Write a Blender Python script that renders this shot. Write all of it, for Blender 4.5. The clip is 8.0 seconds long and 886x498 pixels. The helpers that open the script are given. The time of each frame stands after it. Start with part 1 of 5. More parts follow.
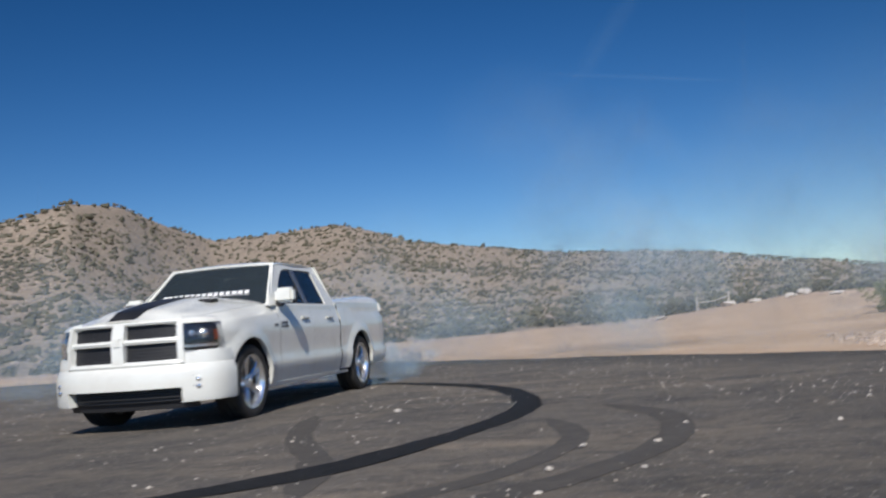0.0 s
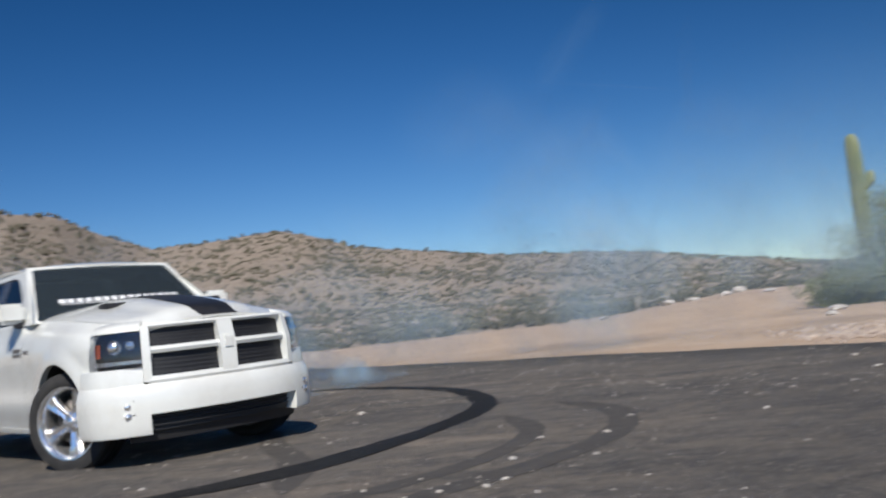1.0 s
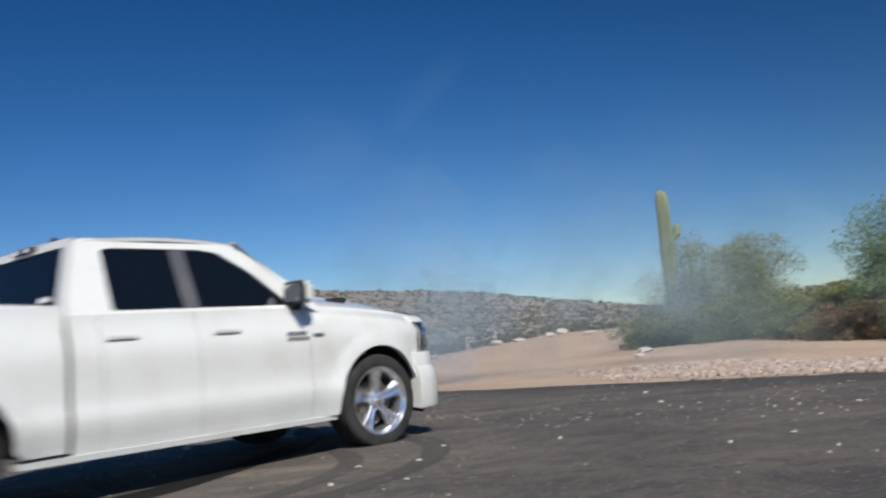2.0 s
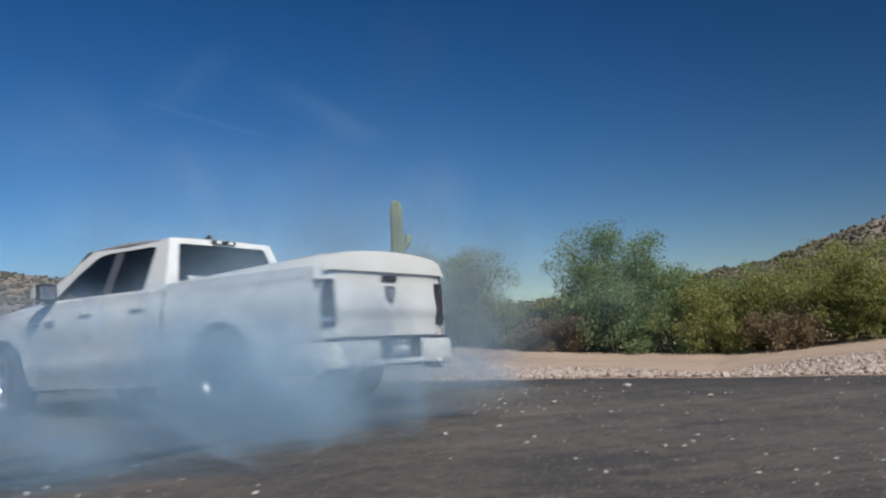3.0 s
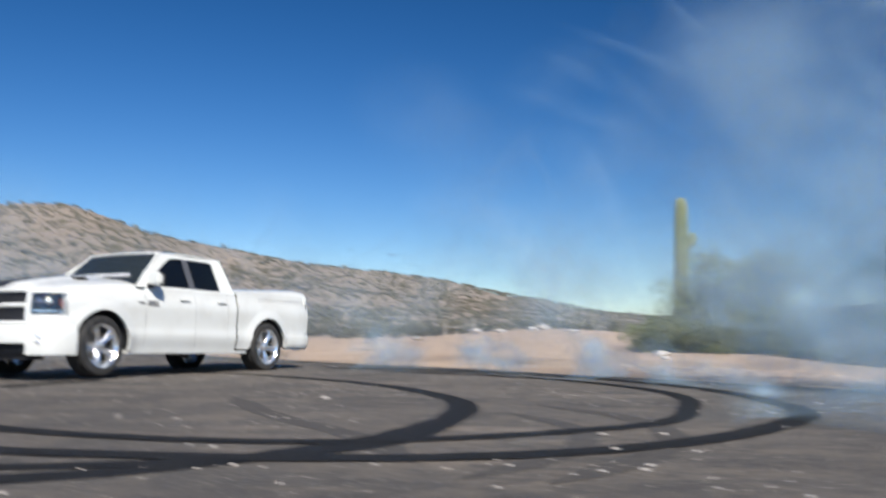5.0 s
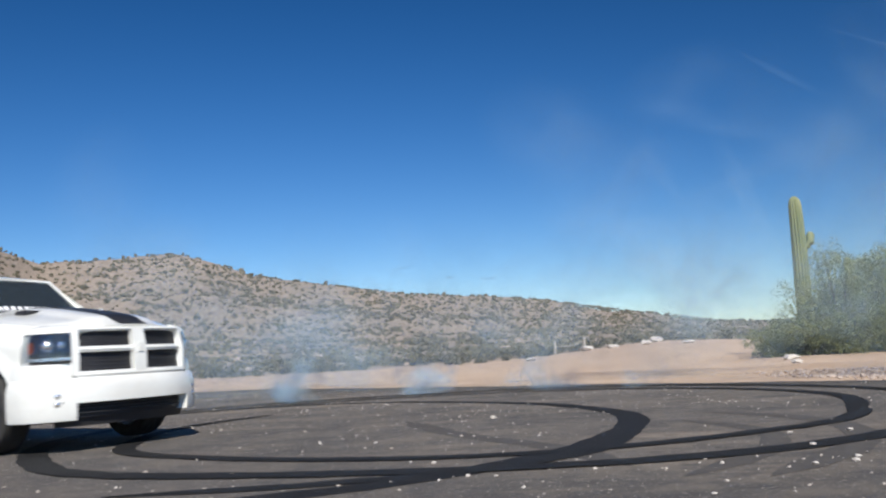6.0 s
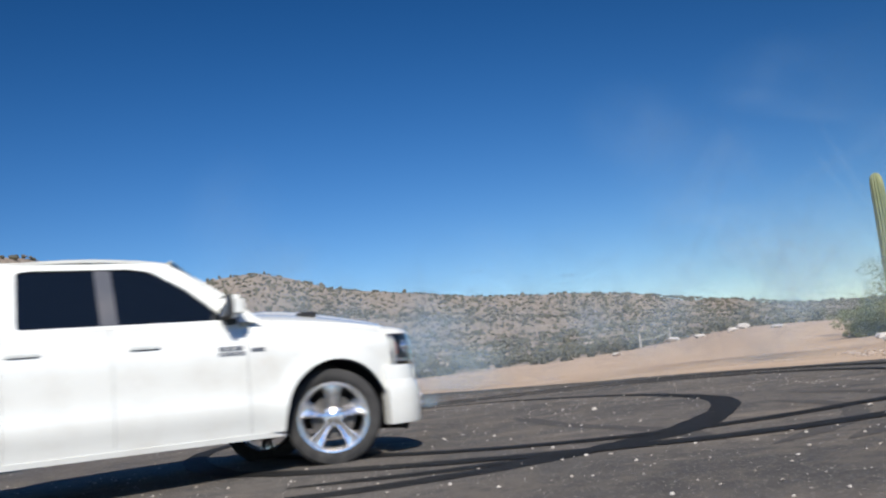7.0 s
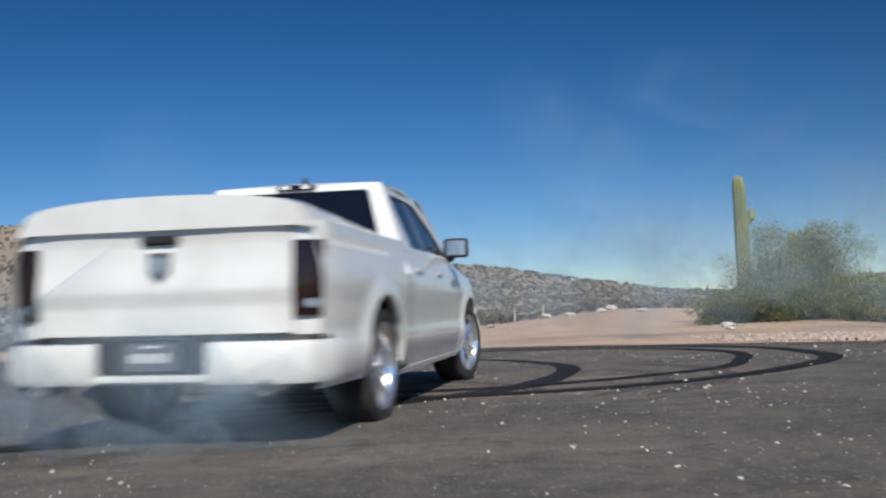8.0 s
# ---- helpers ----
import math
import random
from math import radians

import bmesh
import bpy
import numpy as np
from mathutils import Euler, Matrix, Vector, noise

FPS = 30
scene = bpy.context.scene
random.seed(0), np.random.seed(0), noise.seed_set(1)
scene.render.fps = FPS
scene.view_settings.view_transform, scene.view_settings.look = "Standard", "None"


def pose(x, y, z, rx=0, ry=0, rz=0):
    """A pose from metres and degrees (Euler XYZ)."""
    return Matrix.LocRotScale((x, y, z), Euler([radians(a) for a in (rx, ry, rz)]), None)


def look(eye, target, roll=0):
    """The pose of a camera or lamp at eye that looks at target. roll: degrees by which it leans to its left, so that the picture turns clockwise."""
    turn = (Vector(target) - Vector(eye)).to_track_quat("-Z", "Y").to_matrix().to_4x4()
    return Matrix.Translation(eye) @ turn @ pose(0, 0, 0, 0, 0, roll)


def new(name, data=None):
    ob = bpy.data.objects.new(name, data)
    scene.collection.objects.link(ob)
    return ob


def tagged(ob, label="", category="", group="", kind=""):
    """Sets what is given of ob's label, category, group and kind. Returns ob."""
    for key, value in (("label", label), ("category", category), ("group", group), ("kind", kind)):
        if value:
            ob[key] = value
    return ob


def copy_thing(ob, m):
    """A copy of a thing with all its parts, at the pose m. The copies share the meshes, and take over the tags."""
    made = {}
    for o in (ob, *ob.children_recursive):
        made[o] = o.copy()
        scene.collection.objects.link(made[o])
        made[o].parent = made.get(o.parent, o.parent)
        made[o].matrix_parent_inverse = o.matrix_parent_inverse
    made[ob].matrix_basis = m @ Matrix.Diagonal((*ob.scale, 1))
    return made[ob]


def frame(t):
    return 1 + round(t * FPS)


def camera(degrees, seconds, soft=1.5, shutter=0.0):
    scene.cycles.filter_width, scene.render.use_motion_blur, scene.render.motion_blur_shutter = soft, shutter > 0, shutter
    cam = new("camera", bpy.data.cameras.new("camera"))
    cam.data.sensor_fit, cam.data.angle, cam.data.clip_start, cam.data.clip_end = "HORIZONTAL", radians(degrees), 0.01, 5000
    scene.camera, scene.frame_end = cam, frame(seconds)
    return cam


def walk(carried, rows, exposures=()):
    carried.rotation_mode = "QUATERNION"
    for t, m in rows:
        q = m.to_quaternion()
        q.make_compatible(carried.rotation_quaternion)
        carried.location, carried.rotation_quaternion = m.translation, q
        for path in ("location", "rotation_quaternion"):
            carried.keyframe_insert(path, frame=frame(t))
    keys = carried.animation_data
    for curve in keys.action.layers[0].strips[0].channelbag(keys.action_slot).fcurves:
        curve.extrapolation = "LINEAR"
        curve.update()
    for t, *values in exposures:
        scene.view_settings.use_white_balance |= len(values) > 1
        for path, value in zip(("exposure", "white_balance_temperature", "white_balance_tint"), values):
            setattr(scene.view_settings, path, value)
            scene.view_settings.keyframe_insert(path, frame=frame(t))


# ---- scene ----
DEGREES = 53.53
# seconds, place of the eye, then heading (to the left of +y), rise and lean in degrees
CAMERA_PATH = [
    (0.0, 0.000, 0.000, 0.758, 14.92, 5.25, -5.21),
    (0.5, -0.132, -0.276, 0.765, 16.80, 3.90, -6.82),
    (1.0, -0.014, -0.529, 0.787, 11.19, 5.14, -6.52),
    (1.5, 0.069, -0.767, 0.801, 3.19, 5.85, -6.46),
    (1.7, 0.079, -0.898, 0.780, 2.23, 6.42, -6.89),
    (2.8, 0.200, -1.259, 0.770, -13.08, 6.05, -1.85),
    (3.0, -0.019, -1.355, 0.745, -17.14, 5.19, -3.11),
    (3.5, -0.623, -1.596, 0.678, -16.22, 5.02, -1.69),
    (4.0, -1.033, -1.361, 0.635, -14.74, 4.84, -0.64),
    (4.5, -1.389, -1.067, 0.626, -10.67, 4.14, 0.17),
    (5.0, -1.928, -0.688, 0.684, -1.98, 5.41, 0.65),
    (5.2, -2.155, -0.653, 0.640, 1.58, 6.98, -1.77),
    (6.3, -2.580, -1.494, 0.671, 4.94, 7.05, -3.83),
    (6.5, -2.643, -1.719, 0.672, 5.64, 6.67, -5.08),
    (7.0, -2.623, -2.117, 0.680, 9.19, 7.69, -6.81),
    (7.3, -2.624, -2.529, 0.647, 5.78, 7.74, -3.70),
    (7.5, -2.626, -2.790, 0.645, 1.52, 6.65, -5.86),
    (8.0, -2.514, -3.289, 0.621, 1.94, 4.83, -2.94),
]
# seconds, place of the truck's middle on the ground, heading, lean and dip in degrees
TRUCK_PATH = [
    (0.0, -5.593, 10.496, -88.62, -0.94, 0.01),
    (0.5, -5.796, 9.128, -64.63, 0.08, 0.22),
    (1.0, -5.461, 7.605, -34.16, 0.56, 0.77),
    (1.5, -4.202, 6.098, 6.90, 1.60, -0.02),
    (1.7, -3.575, 5.920, 23.89, 1.47, 0.13),
    (2.25, -1.47, 6.17, 72.00, 0.80, 0.25),
    (2.8, -0.113, 7.934, 116.14, 0.32, 0.35),
    (3.0, -0.021, 8.909, 129.29, 0.89, 0.67),
    (3.5, -0.412, 10.779, 161.54, -1.16, 0.48),
    (4.0, -1.689, 12.671, 187.08, -0.58, -0.87),
    (4.5, -3.704, 13.649, 211.70, 1.12, -0.49),
    (5.0, -6.018, 13.132, 242.42, 1.04, -0.81),
    (5.2, -6.912, 12.557, 256.75, 1.31, -0.66),
    (5.75, -8.60, 9.78, 309.00, 0.60, -0.30),
    (6.3, -8.569, 6.761, 359.27, 0.15, -0.01),
    (6.5, -8.197, 6.012, 372.27, -1.50, 0.70),
    (7.0, -6.776, 4.554, 401.63, -0.92, 1.20),
    (7.3, -5.791, 3.957, 416.56, 0.59, 1.20),
    (7.5, -5.162, 3.769, 424.60, 1.03, 0.32),
    (8.0, -3.829, 4.518, 441.41, 1.56, -0.81),
]


def eye_pose(x, y, z, heading, rise, lean):
    a, b = radians(heading), radians(rise)
    ahead = Vector((-math.sin(a) * math.cos(b), math.cos(a) * math.cos(b), math.sin(b)))
    eye = Vector((x, y, z))
    return look(eye, eye + ahead * 10, lean)


cam = camera(DEGREES, 8.0, soft=2.2, shutter=0.5)
EXPOSURES = [(0.0, 0.22), (1.7, 0.20), (3.0, 0.06), (3.5, 0.12), (4.0, 0.35), (4.5, 0.38), (5.0, 0.55), (5.2, 0.55), (6.5, 0.52), (7.0, 0.46), (7.5, 0.32), (8.0, 0.22)]
walk(cam, [(t, eye_pose(*row)) for t, *row in CAMERA_PATH], EXPOSURES)

# ---- world, sun ----
SUN_TO = Vector((0.30, -1.0, 1.02)).normalized()
world = bpy.data.worlds.new("sky")
scene.world = world
world.use_nodes = True
wn = world.node_tree
wn.nodes.clear()
w_sky = wn.nodes.new("ShaderNodeTexSky")
w_sky.sky_type = "NISHITA"
w_sky.sun_disc = False
w_sky.sun_elevation = math.asin(SUN_TO.z)
w_sky.sun_rotation = math.atan2(SUN_TO.x, SUN_TO.y)
w_sky.altitude = 600
w_sky.air_density, w_sky.dust_density, w_sky.ozone_density = 1.0, 0.0, 5.0
w_bg = wn.nodes.new("ShaderNodeBackground")
w_bg.inputs["Strength"].default_value = 0.104
w_out = wn.nodes.new("ShaderNodeOutputWorld")
w_hue = wn.nodes.new("ShaderNodeHueSaturation")
w_hue.inputs["Saturation"].default_value = 1.30
w_hue.inputs["Hue"].default_value = 0.508
wn.links.new(w_sky.outputs[0], w_hue.inputs["Color"])
# the clear sky is polarised, most of all at a right angle to the sun: its colour is dimmed there, standing in for a
# filter and lens vignetting
w_way = wn.nodes.new("ShaderNodeTexCoord")
w_dot = wn.nodes.new("ShaderNodeVectorMath")
w_dot.operation = "DOT_PRODUCT"
w_dot.inputs[1].default_value = SUN_TO
wn.links.new(w_way.outputs["Generated"], w_dot.inputs[0])


def sky_sum(how, a, b):
    n = wn.nodes.new("ShaderNodeMath")
    n.operation = how
    for socket, value in zip(n.inputs, (a, b)):
        if isinstance(value, (int, float)):
            socket.default_value = value
        else:
            wn.links.new(value, socket)
    return n.outputs[0]


w_square = sky_sum("MULTIPLY", w_dot.outputs["Value"], w_dot.outputs["Value"])
w_polar = sky_sum("DIVIDE", sky_sum("SUBTRACT", 1.0, w_square), sky_sum("ADD", 1.0, w_square))
w_pass = sky_sum("SUBTRACT", 1.0, sky_sum("MULTIPLY", w_polar, 0.66))
w_scale = wn.nodes.new("ShaderNodeVectorMath")
w_scale.operation = "SCALE"
wn.links.new(w_hue.outputs[0], w_scale.inputs[0])
wn.links.new(w_pass, w_scale.inputs["Scale"])
wn.links.new(w_scale.outputs[0], w_bg.inputs["Color"])
wn.links.new(w_bg.outputs[0], w_out.inputs["Surface"])
sun_data = bpy.data.lights.new("sun", "SUN")
sun_data.energy, sun_data.angle, sun_data.color = 4.3, radians(0.53), (1.0, 0.95, 0.87)
sun_lamp = new("sun", sun_data)
sun_lamp.matrix_world = look(SUN_TO * 50, (0, 0, 0))
scene.cycles.transparent_max_bounces = 256

# ---- materials ----
def material(name, rough=0.6, metal=0.0, colour=(0.5, 0.5, 0.5)):
    m = bpy.data.materials.new(name)
    m.use_nodes = True
    b = m.node_tree.nodes["Principled BSDF"]
    b.inputs["Base Color"].default_value = (*colour, 1)
    b.inputs["Roughness"].default_value = rough
    b.inputs["Metallic"].default_value = metal
    return m


class Nodes:
    """Short hands for building a node tree on one material."""

    def __init__(self, m):
        self.tree = m.node_tree
        self.bsdf = self.tree.nodes["Principled BSDF"]
        self.where = self.tree.nodes.new("ShaderNodeTexCoord").outputs["Object"]

    def add(self, kind, **values):
        n = self.tree.nodes.new(kind)
        for key, value in values.items():
            n.inputs[key].default_value = value
        return n

    def link(self, a, b):
        self.tree.links.new(a, b)

    def grain(self, scale, detail=4.0, rough=0.6, where=None):
        n = self.add("ShaderNodeTexNoise", Scale=scale, Detail=detail, Roughness=rough)
        self.link(where or self.where, n.inputs["Vector"])
        return n.outputs["Fac"]

    def steps(self, value, *stops):
        n = self.tree.nodes.new("ShaderNodeValToRGB")
        while len(n.color_ramp.elements) < len(stops):
            n.color_ramp.elements.new(0.5)
        for e, (at, colour) in zip(n.color_ramp.elements, stops):
            e.position, e.color = at, (*colour, 1) if len(colour) == 3 else colour
        self.link(value, n.inputs["Fac"])
        return n.outputs["Color"]

    def blend(self, factor, a, b, mode="MIX"):
        n = self.tree.nodes.new("ShaderNodeMix")
        n.data_type, n.blend_type = "RGBA", mode
        for socket, value in ((n.inputs[0], factor), (n.inputs[6], a), (n.inputs[7], b)):
            if isinstance(value, (int, float)):
                socket.default_value = value
            elif isinstance(value, tuple):
                socket.default_value = (*value, 1)
            else:
                self.link(value, socket)
        return n.outputs[2]

    def sum(self, a, b, how="ADD"):
        n = self.tree.nodes.new("ShaderNodeMath")
        n.operation = how
        for socket, value in ((n.inputs[0], a), (n.inputs[1], b)):
            if isinstance(value, (int, float)):
                socket.default_value = value
            else:
                self.link(value, socket)
        return n.outputs[0]

    def colour(self, value):
        self.link(value, self.bsdf.inputs["Base Color"])

    def bump(self, height, strength=0.4, distance=0.02):
        n = self.add("ShaderNodeBump", Strength=strength, Distance=distance)
        self.link(height, n.inputs["Height"])
        self.link(n.outputs[0], self.bsdf.inputs["Normal"])


# ---- ground ----
def knots(x, pairs):
    return float(np.interp(x, [p[0] for p in pairs], [p[1] for p in pairs]))


SKYLINE = [(-180, 1.2), (-120, 2.0), (-75, 5.0), (-55, 7.0), (-46, 8.0), (-41, 8.8), (-38, 9.7), (-35, 9.4), (-32.2, 8.0), (-29.5, 7.0),
           (-27, 7.05), (-24, 7.35), (-21.3, 7.4), (-19.5, 6.9), (-17, 6.0), (-12, 5.1), (-7, 4.3), (-1.7, 3.85), (2, 3.35), (5.3, 2.6),
           (8, 2.15), (12, 1.4), (16, 1.1), (22, 1.4), (30, 2.1), (34.5, 2.7), (38, 3.2), (41, 4.3), (43, 4.9), (50, 6.3), (60, 6.8),
           (80, 4.5), (120, 2.0), (180, 1.2)]
RIDGE_FAR = [(-180, 500), (-60, 420), (-38, 430), (-30, 620), (-21, 640), (0, 660), (14, 900), (24, 700), (34, 330), (43, 300), (70, 350), (180, 500)]
EDGE = [(-60, 36), (-40, 36), (-31.7, 34), (-10, 26.5), (-8.4, 24), (-3.6, 18.7), (-0.9, 16.2), (1.0, 13.8), (2.5, 12.2), (4.2, 10.2), (5.6, 8.4), (7.2, 6.3), (9, 4.0), (14, -3), (20, -12), (60, -40)]
FOOT = 95.0


def ground_height(x, y):
    """Height of the land: the level lot, the sand beyond it and the hills round it."""
    r = math.hypot(x, y)
    az = math.degrees(math.atan2(x, y))
    edge = y - knots(x, EDGE)
    z = 0.0
    if edge > 0:
        soft = min(edge / 5.0, 1.0)
        z += soft * 0.06 * noise.noise((x * 0.35, y * 0.35, 3.0)) + soft * 0.10 * noise.noise((x * 0.08, y * 0.08, 7.0))
        rise = max(0.0, min((r - 30) / 50, 1.0))
        z += rise * rise * (3 - 2 * rise) * 1.1 * math.exp(-(((az - 8) / 7.0) ** 2))
        dip = max(0.0, 1 - abs(az - 36) / 16.0) * max(0.0, min((edge - 1.0) / 8, 1.0))
        z -= 0.45 * dip
    if r > FOOT - 15:
        z += 0.5 * max(0.0, min((r - FOOT + 15) / 15, 1.0)) * noise.noise((x * 0.06, y * 0.06, 1.0))
    if r > FOOT:
        far = knots(az, RIDGE_FAR)
        top = knots(az, SKYLINE)
        s = (r - FOOT) / (far - FOOT)
        if s <= 1:
            el = -0.42 + (top + 0.42) * s ** 1.15
            wild = math.sin(min(s, 1.0) * math.pi)
            el += wild * (0.9 * noise.noise((x * 0.008, y * 0.008, 5.0)) + 0.35 * noise.noise((x * 0.025, y * 0.025, 9.0))) * min(1.0, top / 4)
            z += (0.7 + r * math.tan(radians(el))) * min(1.0, (r - FOOT) / 25)
        else:
            z += 0.7 + far * math.tan(radians(top)) * max(0.0, 1 - (s - 1) * 0.8)
    return z


def ground_mesh():
    radii = [0.0]
    r = 2.0
    while r < 3600:
        radii.append(r)
        r += 0.9 if r < 40 else (1.8 if r < 110 else (7 if r < 260 else (12 if r < 700 else r * 0.12)))
    angles = [math.radians(-60 + 0.5 * k) for k in range(241)] + [math.radians(60 + 240 * k / 50) for k in range(1, 50)]
    verts, faces = [(0.0, 0.0, 0.0)], []
    for r in radii[1:]:
        for a in angles:
            x, y = r * math.sin(a), r * math.cos(a)
            verts.append((x, y, ground_height(x, y)))
    n = len(angles)
    for k in range(n):
        faces.append((0, 1 + (k + 1) % n, 1 + k))
    for j in range(len(radii) - 2):
        for k in range(n):
            a, b = 1 + j * n + k, 1 + j * n + (k + 1) % n
            faces.append((a, b, b + n, a + n))
    me = bpy.data.meshes.new("ground")
    me.from_pydata(verts, [], faces)
    me.update()
    for p in me.polygons:
        p.use_smooth = True
    return me

# ---- small builders ----
def part(name, bm, mat, parent, label="", smooth=True):
    """One mesh object made from a bmesh, under a thing or a part."""
    bmesh.ops.recalc_face_normals(bm, faces=bm.faces)
    me = bpy.data.meshes.new(name)
    bm.to_mesh(me)
    bm.free()
    me.materials.append(mat)
    if smooth:
        me.shade_smooth()
        me.set_sharp_from_angle(angle=radians(35))
    ob = new(name, me)
    ob.parent = parent
    if label:
        ob["label"] = label
    return ob


def grid(points, bm=None, close=False):
    """A sheet of faces through rows of points."""
    bm = bm or bmesh.new()
    rows = [[bm.verts.new(p) for p in row] for row in points]
    for a, b in zip(rows, rows[1:]):
        n = len(a)
        for k in range(n if close else n - 1):
            bm.faces.new((a[k], a[(k + 1) % n], b[(k + 1) % n], b[k]))
    return bm, rows


def thicken(bm, depth):
    bmesh.ops.recalc_face_normals(bm, faces=bm.faces)
    bmesh.ops.solidify(bm, geom=bm.faces[:], thickness=depth)
    return bm


def box(bm, lo, hi, bevel=0.0):
    size, mid = [b - a for a, b in zip(lo, hi)], [(a + b) / 2 for a, b in zip(lo, hi)]
    made = bmesh.ops.create_cube(bm, size=1, matrix=Matrix.Translation(mid) @ Matrix.Diagonal((*size, 1)))
    if bevel:
        edges = {e for v in made["verts"] for e in v.link_edges}
        bmesh.ops.bevel(bm, geom=list(edges), offset=bevel, segments=2, affect="EDGES")
    return bm


def sweep(path, profile, bm=None):
    """A closed profile of (out, z) carried along a plan path of (x, y), outward to the right of the way."""
    rows = []
    for k, (x, y) in enumerate(path):
        a, b = path[max(k - 1, 0)], path[min(k + 1, len(path) - 1)]
        dx, dy = b[0] - a[0], b[1] - a[1]
        d = math.hypot(dx, dy)
        rows.append([(x + o * dy / d, y - o * dx / d, z) for o, z in profile])
    bm, made = grid(rows, bm, close=True)
    bm.faces.new(made[0][::-1])
    bm.faces.new(made[-1])
    return bm


def turned(profile, steps=48, axis="y"):
    """A ring turned round the y axis from (radius, along)."""
    rows = []
    for k in range(steps + 1):
        a = 2 * math.pi * k / steps
        rows.append([(r * math.cos(a), y, r * math.sin(a)) for r, y in profile])
    bm, _ = grid(rows)
    bmesh.ops.remove_doubles(bm, verts=bm.verts, dist=1e-5)
    return bm


def tube(points, radii, bm=None, sides=7):
    bm = bm or bmesh.new()
    rows = []
    for k, p in enumerate(points):
        p = Vector(p)
        way = (Vector(points[min(k + 1, len(points) - 1)]) - Vector(points[max(k - 1, 0)])).normalized()
        side = way.orthogonal().normalized()
        up = way.cross(side)
        rows.append([p + (side * math.cos(2 * math.pi * j / sides) + up * math.sin(2 * math.pi * j / sides)) * radii[k] for j in range(sides)])
    bm, made = grid(rows, bm, close=True)
    bm.faces.new(made[-1])
    return bm


def smooth_step(a, b, x):
    s = max(0.0, min((x - a) / (b - a), 1.0))
    return s * s * (3 - 2 * s)


# ---- truck ----
def paint(name, colour, rough=0.25, dirt=0.06):
    m = material(name, rough, 0, colour)
    n = Nodes(m)
    dust = n.grain(3.0, 6, 0.65)
    n.colour(n.blend(n.steps(dust, (0.45, (0, 0, 0)), (0.75, (dirt * 4, dirt * 4, dirt * 4))), colour, (0.42, 0.36, 0.28)))
    n.bsdf.inputs["Coat Weight"].default_value = 0.7
    n.bsdf.inputs["Coat Roughness"].default_value = 0.04
    fine = n.grain(180, 2, 0.5)
    n.link(n.steps(fine, (0.3, (rough - 0.06,) * 3), (0.7, (rough + 0.08,) * 3)), n.bsdf.inputs["Roughness"])
    return m


white_paint = paint("white_paint", (0.73, 0.735, 0.69))
black_paint = paint("black_satin", (0.010, 0.010, 0.011), 0.5, 0.02)
black_paint.node_tree.nodes["Principled BSDF"].inputs["Coat Weight"].default_value = 0.05
# black door pillar: the reflection on it is put into the base colour as grey
pillar_paint = paint("reflection_grey_gloss", (0.10, 0.10, 0.105), 0.2, 0.03)
black_plastic = material("black_plastic", 0.55, 0, (0.018, 0.018, 0.02))
_n = Nodes(black_plastic)
_n.bump(_n.grain(220, 3), 0.25, 0.002)
rubber = material("tyre_rubber", 0.8, 0, (0.022, 0.021, 0.021))
_n = Nodes(rubber)
_n.colour(_n.steps(_n.grain(9, 5), (0.35, (0.016, 0.016, 0.016)), (0.75, (0.05, 0.047, 0.044))))
chrome = material("chrome", 0.15, 0.9, (0.86, 0.86, 0.86))
_n = Nodes(chrome)
_n.link(_n.steps(_n.grain(30, 4), (0.3, (0.14, 0.14, 0.14)), (0.8, (0.32, 0.32, 0.32))), _n.bsdf.inputs["Roughness"])
dark_metal = material("dark_metal", 0.5, 0.7, (0.10, 0.10, 0.10))
_n = Nodes(dark_metal)
_n.colour(_n.steps(_n.grain(14, 5), (0.3, (0.05, 0.05, 0.05)), (0.8, (0.17, 0.15, 0.13))))
tinted_glass = material("tinted_glass", 0.02, 0, (0.010, 0.013, 0.016))
tinted_glass.node_tree.nodes["Principled BSDF"].inputs["Transmission Weight"].default_value = 0.5
clear_glass = material("clear_lens", 0.03, 0, (0.9, 0.92, 0.95))
clear_glass.node_tree.nodes["Principled BSDF"].inputs["Transmission Weight"].default_value = 1.0
screen_glass = material("windscreen_glass", 0.02, 0, (0.11, 0.14, 0.15))
screen_glass.node_tree.nodes["Principled BSDF"].inputs["Transmission Weight"].default_value = 0.8
smoked_red = material("smoked_red_lens", 0.06, 0, (0.014, 0.004, 0.005))
amber = material("amber_lens", 0.1, 0, (0.6, 0.12, 0.03))
seat_cloth = material("seat_cloth", 0.9, 0, (0.03, 0.03, 0.032))
decal_white = material("white_vinyl", 0.4, 0, (0.75, 0.75, 0.74))
decal_grey = material("grey_vinyl", 0.4, 0, (0.50, 0.50, 0.49))
badge_dark = material("dark_badge", 0.3, 0.6, (0.22, 0.22, 0.23))

AXLE, HUB, ARCH = 1.785, 0.40, 0.475
BELT = 1.235


def half_width(x):
    w = 0.965
    if x > 1.9:
        w -= 0.17 * ((x - 1.9) / 0.75) ** 2.2
    if x < -2.6:
        w -= 0.03 * ((-2.6 - x) / 0.4) ** 2
    return w


def side_top(x):
    if x > 1.02:
        return BELT + 0.015 - 0.145 * ((x - 1.02) / 1.6) ** 1.6
    return BELT if x > -0.965 else 1.285


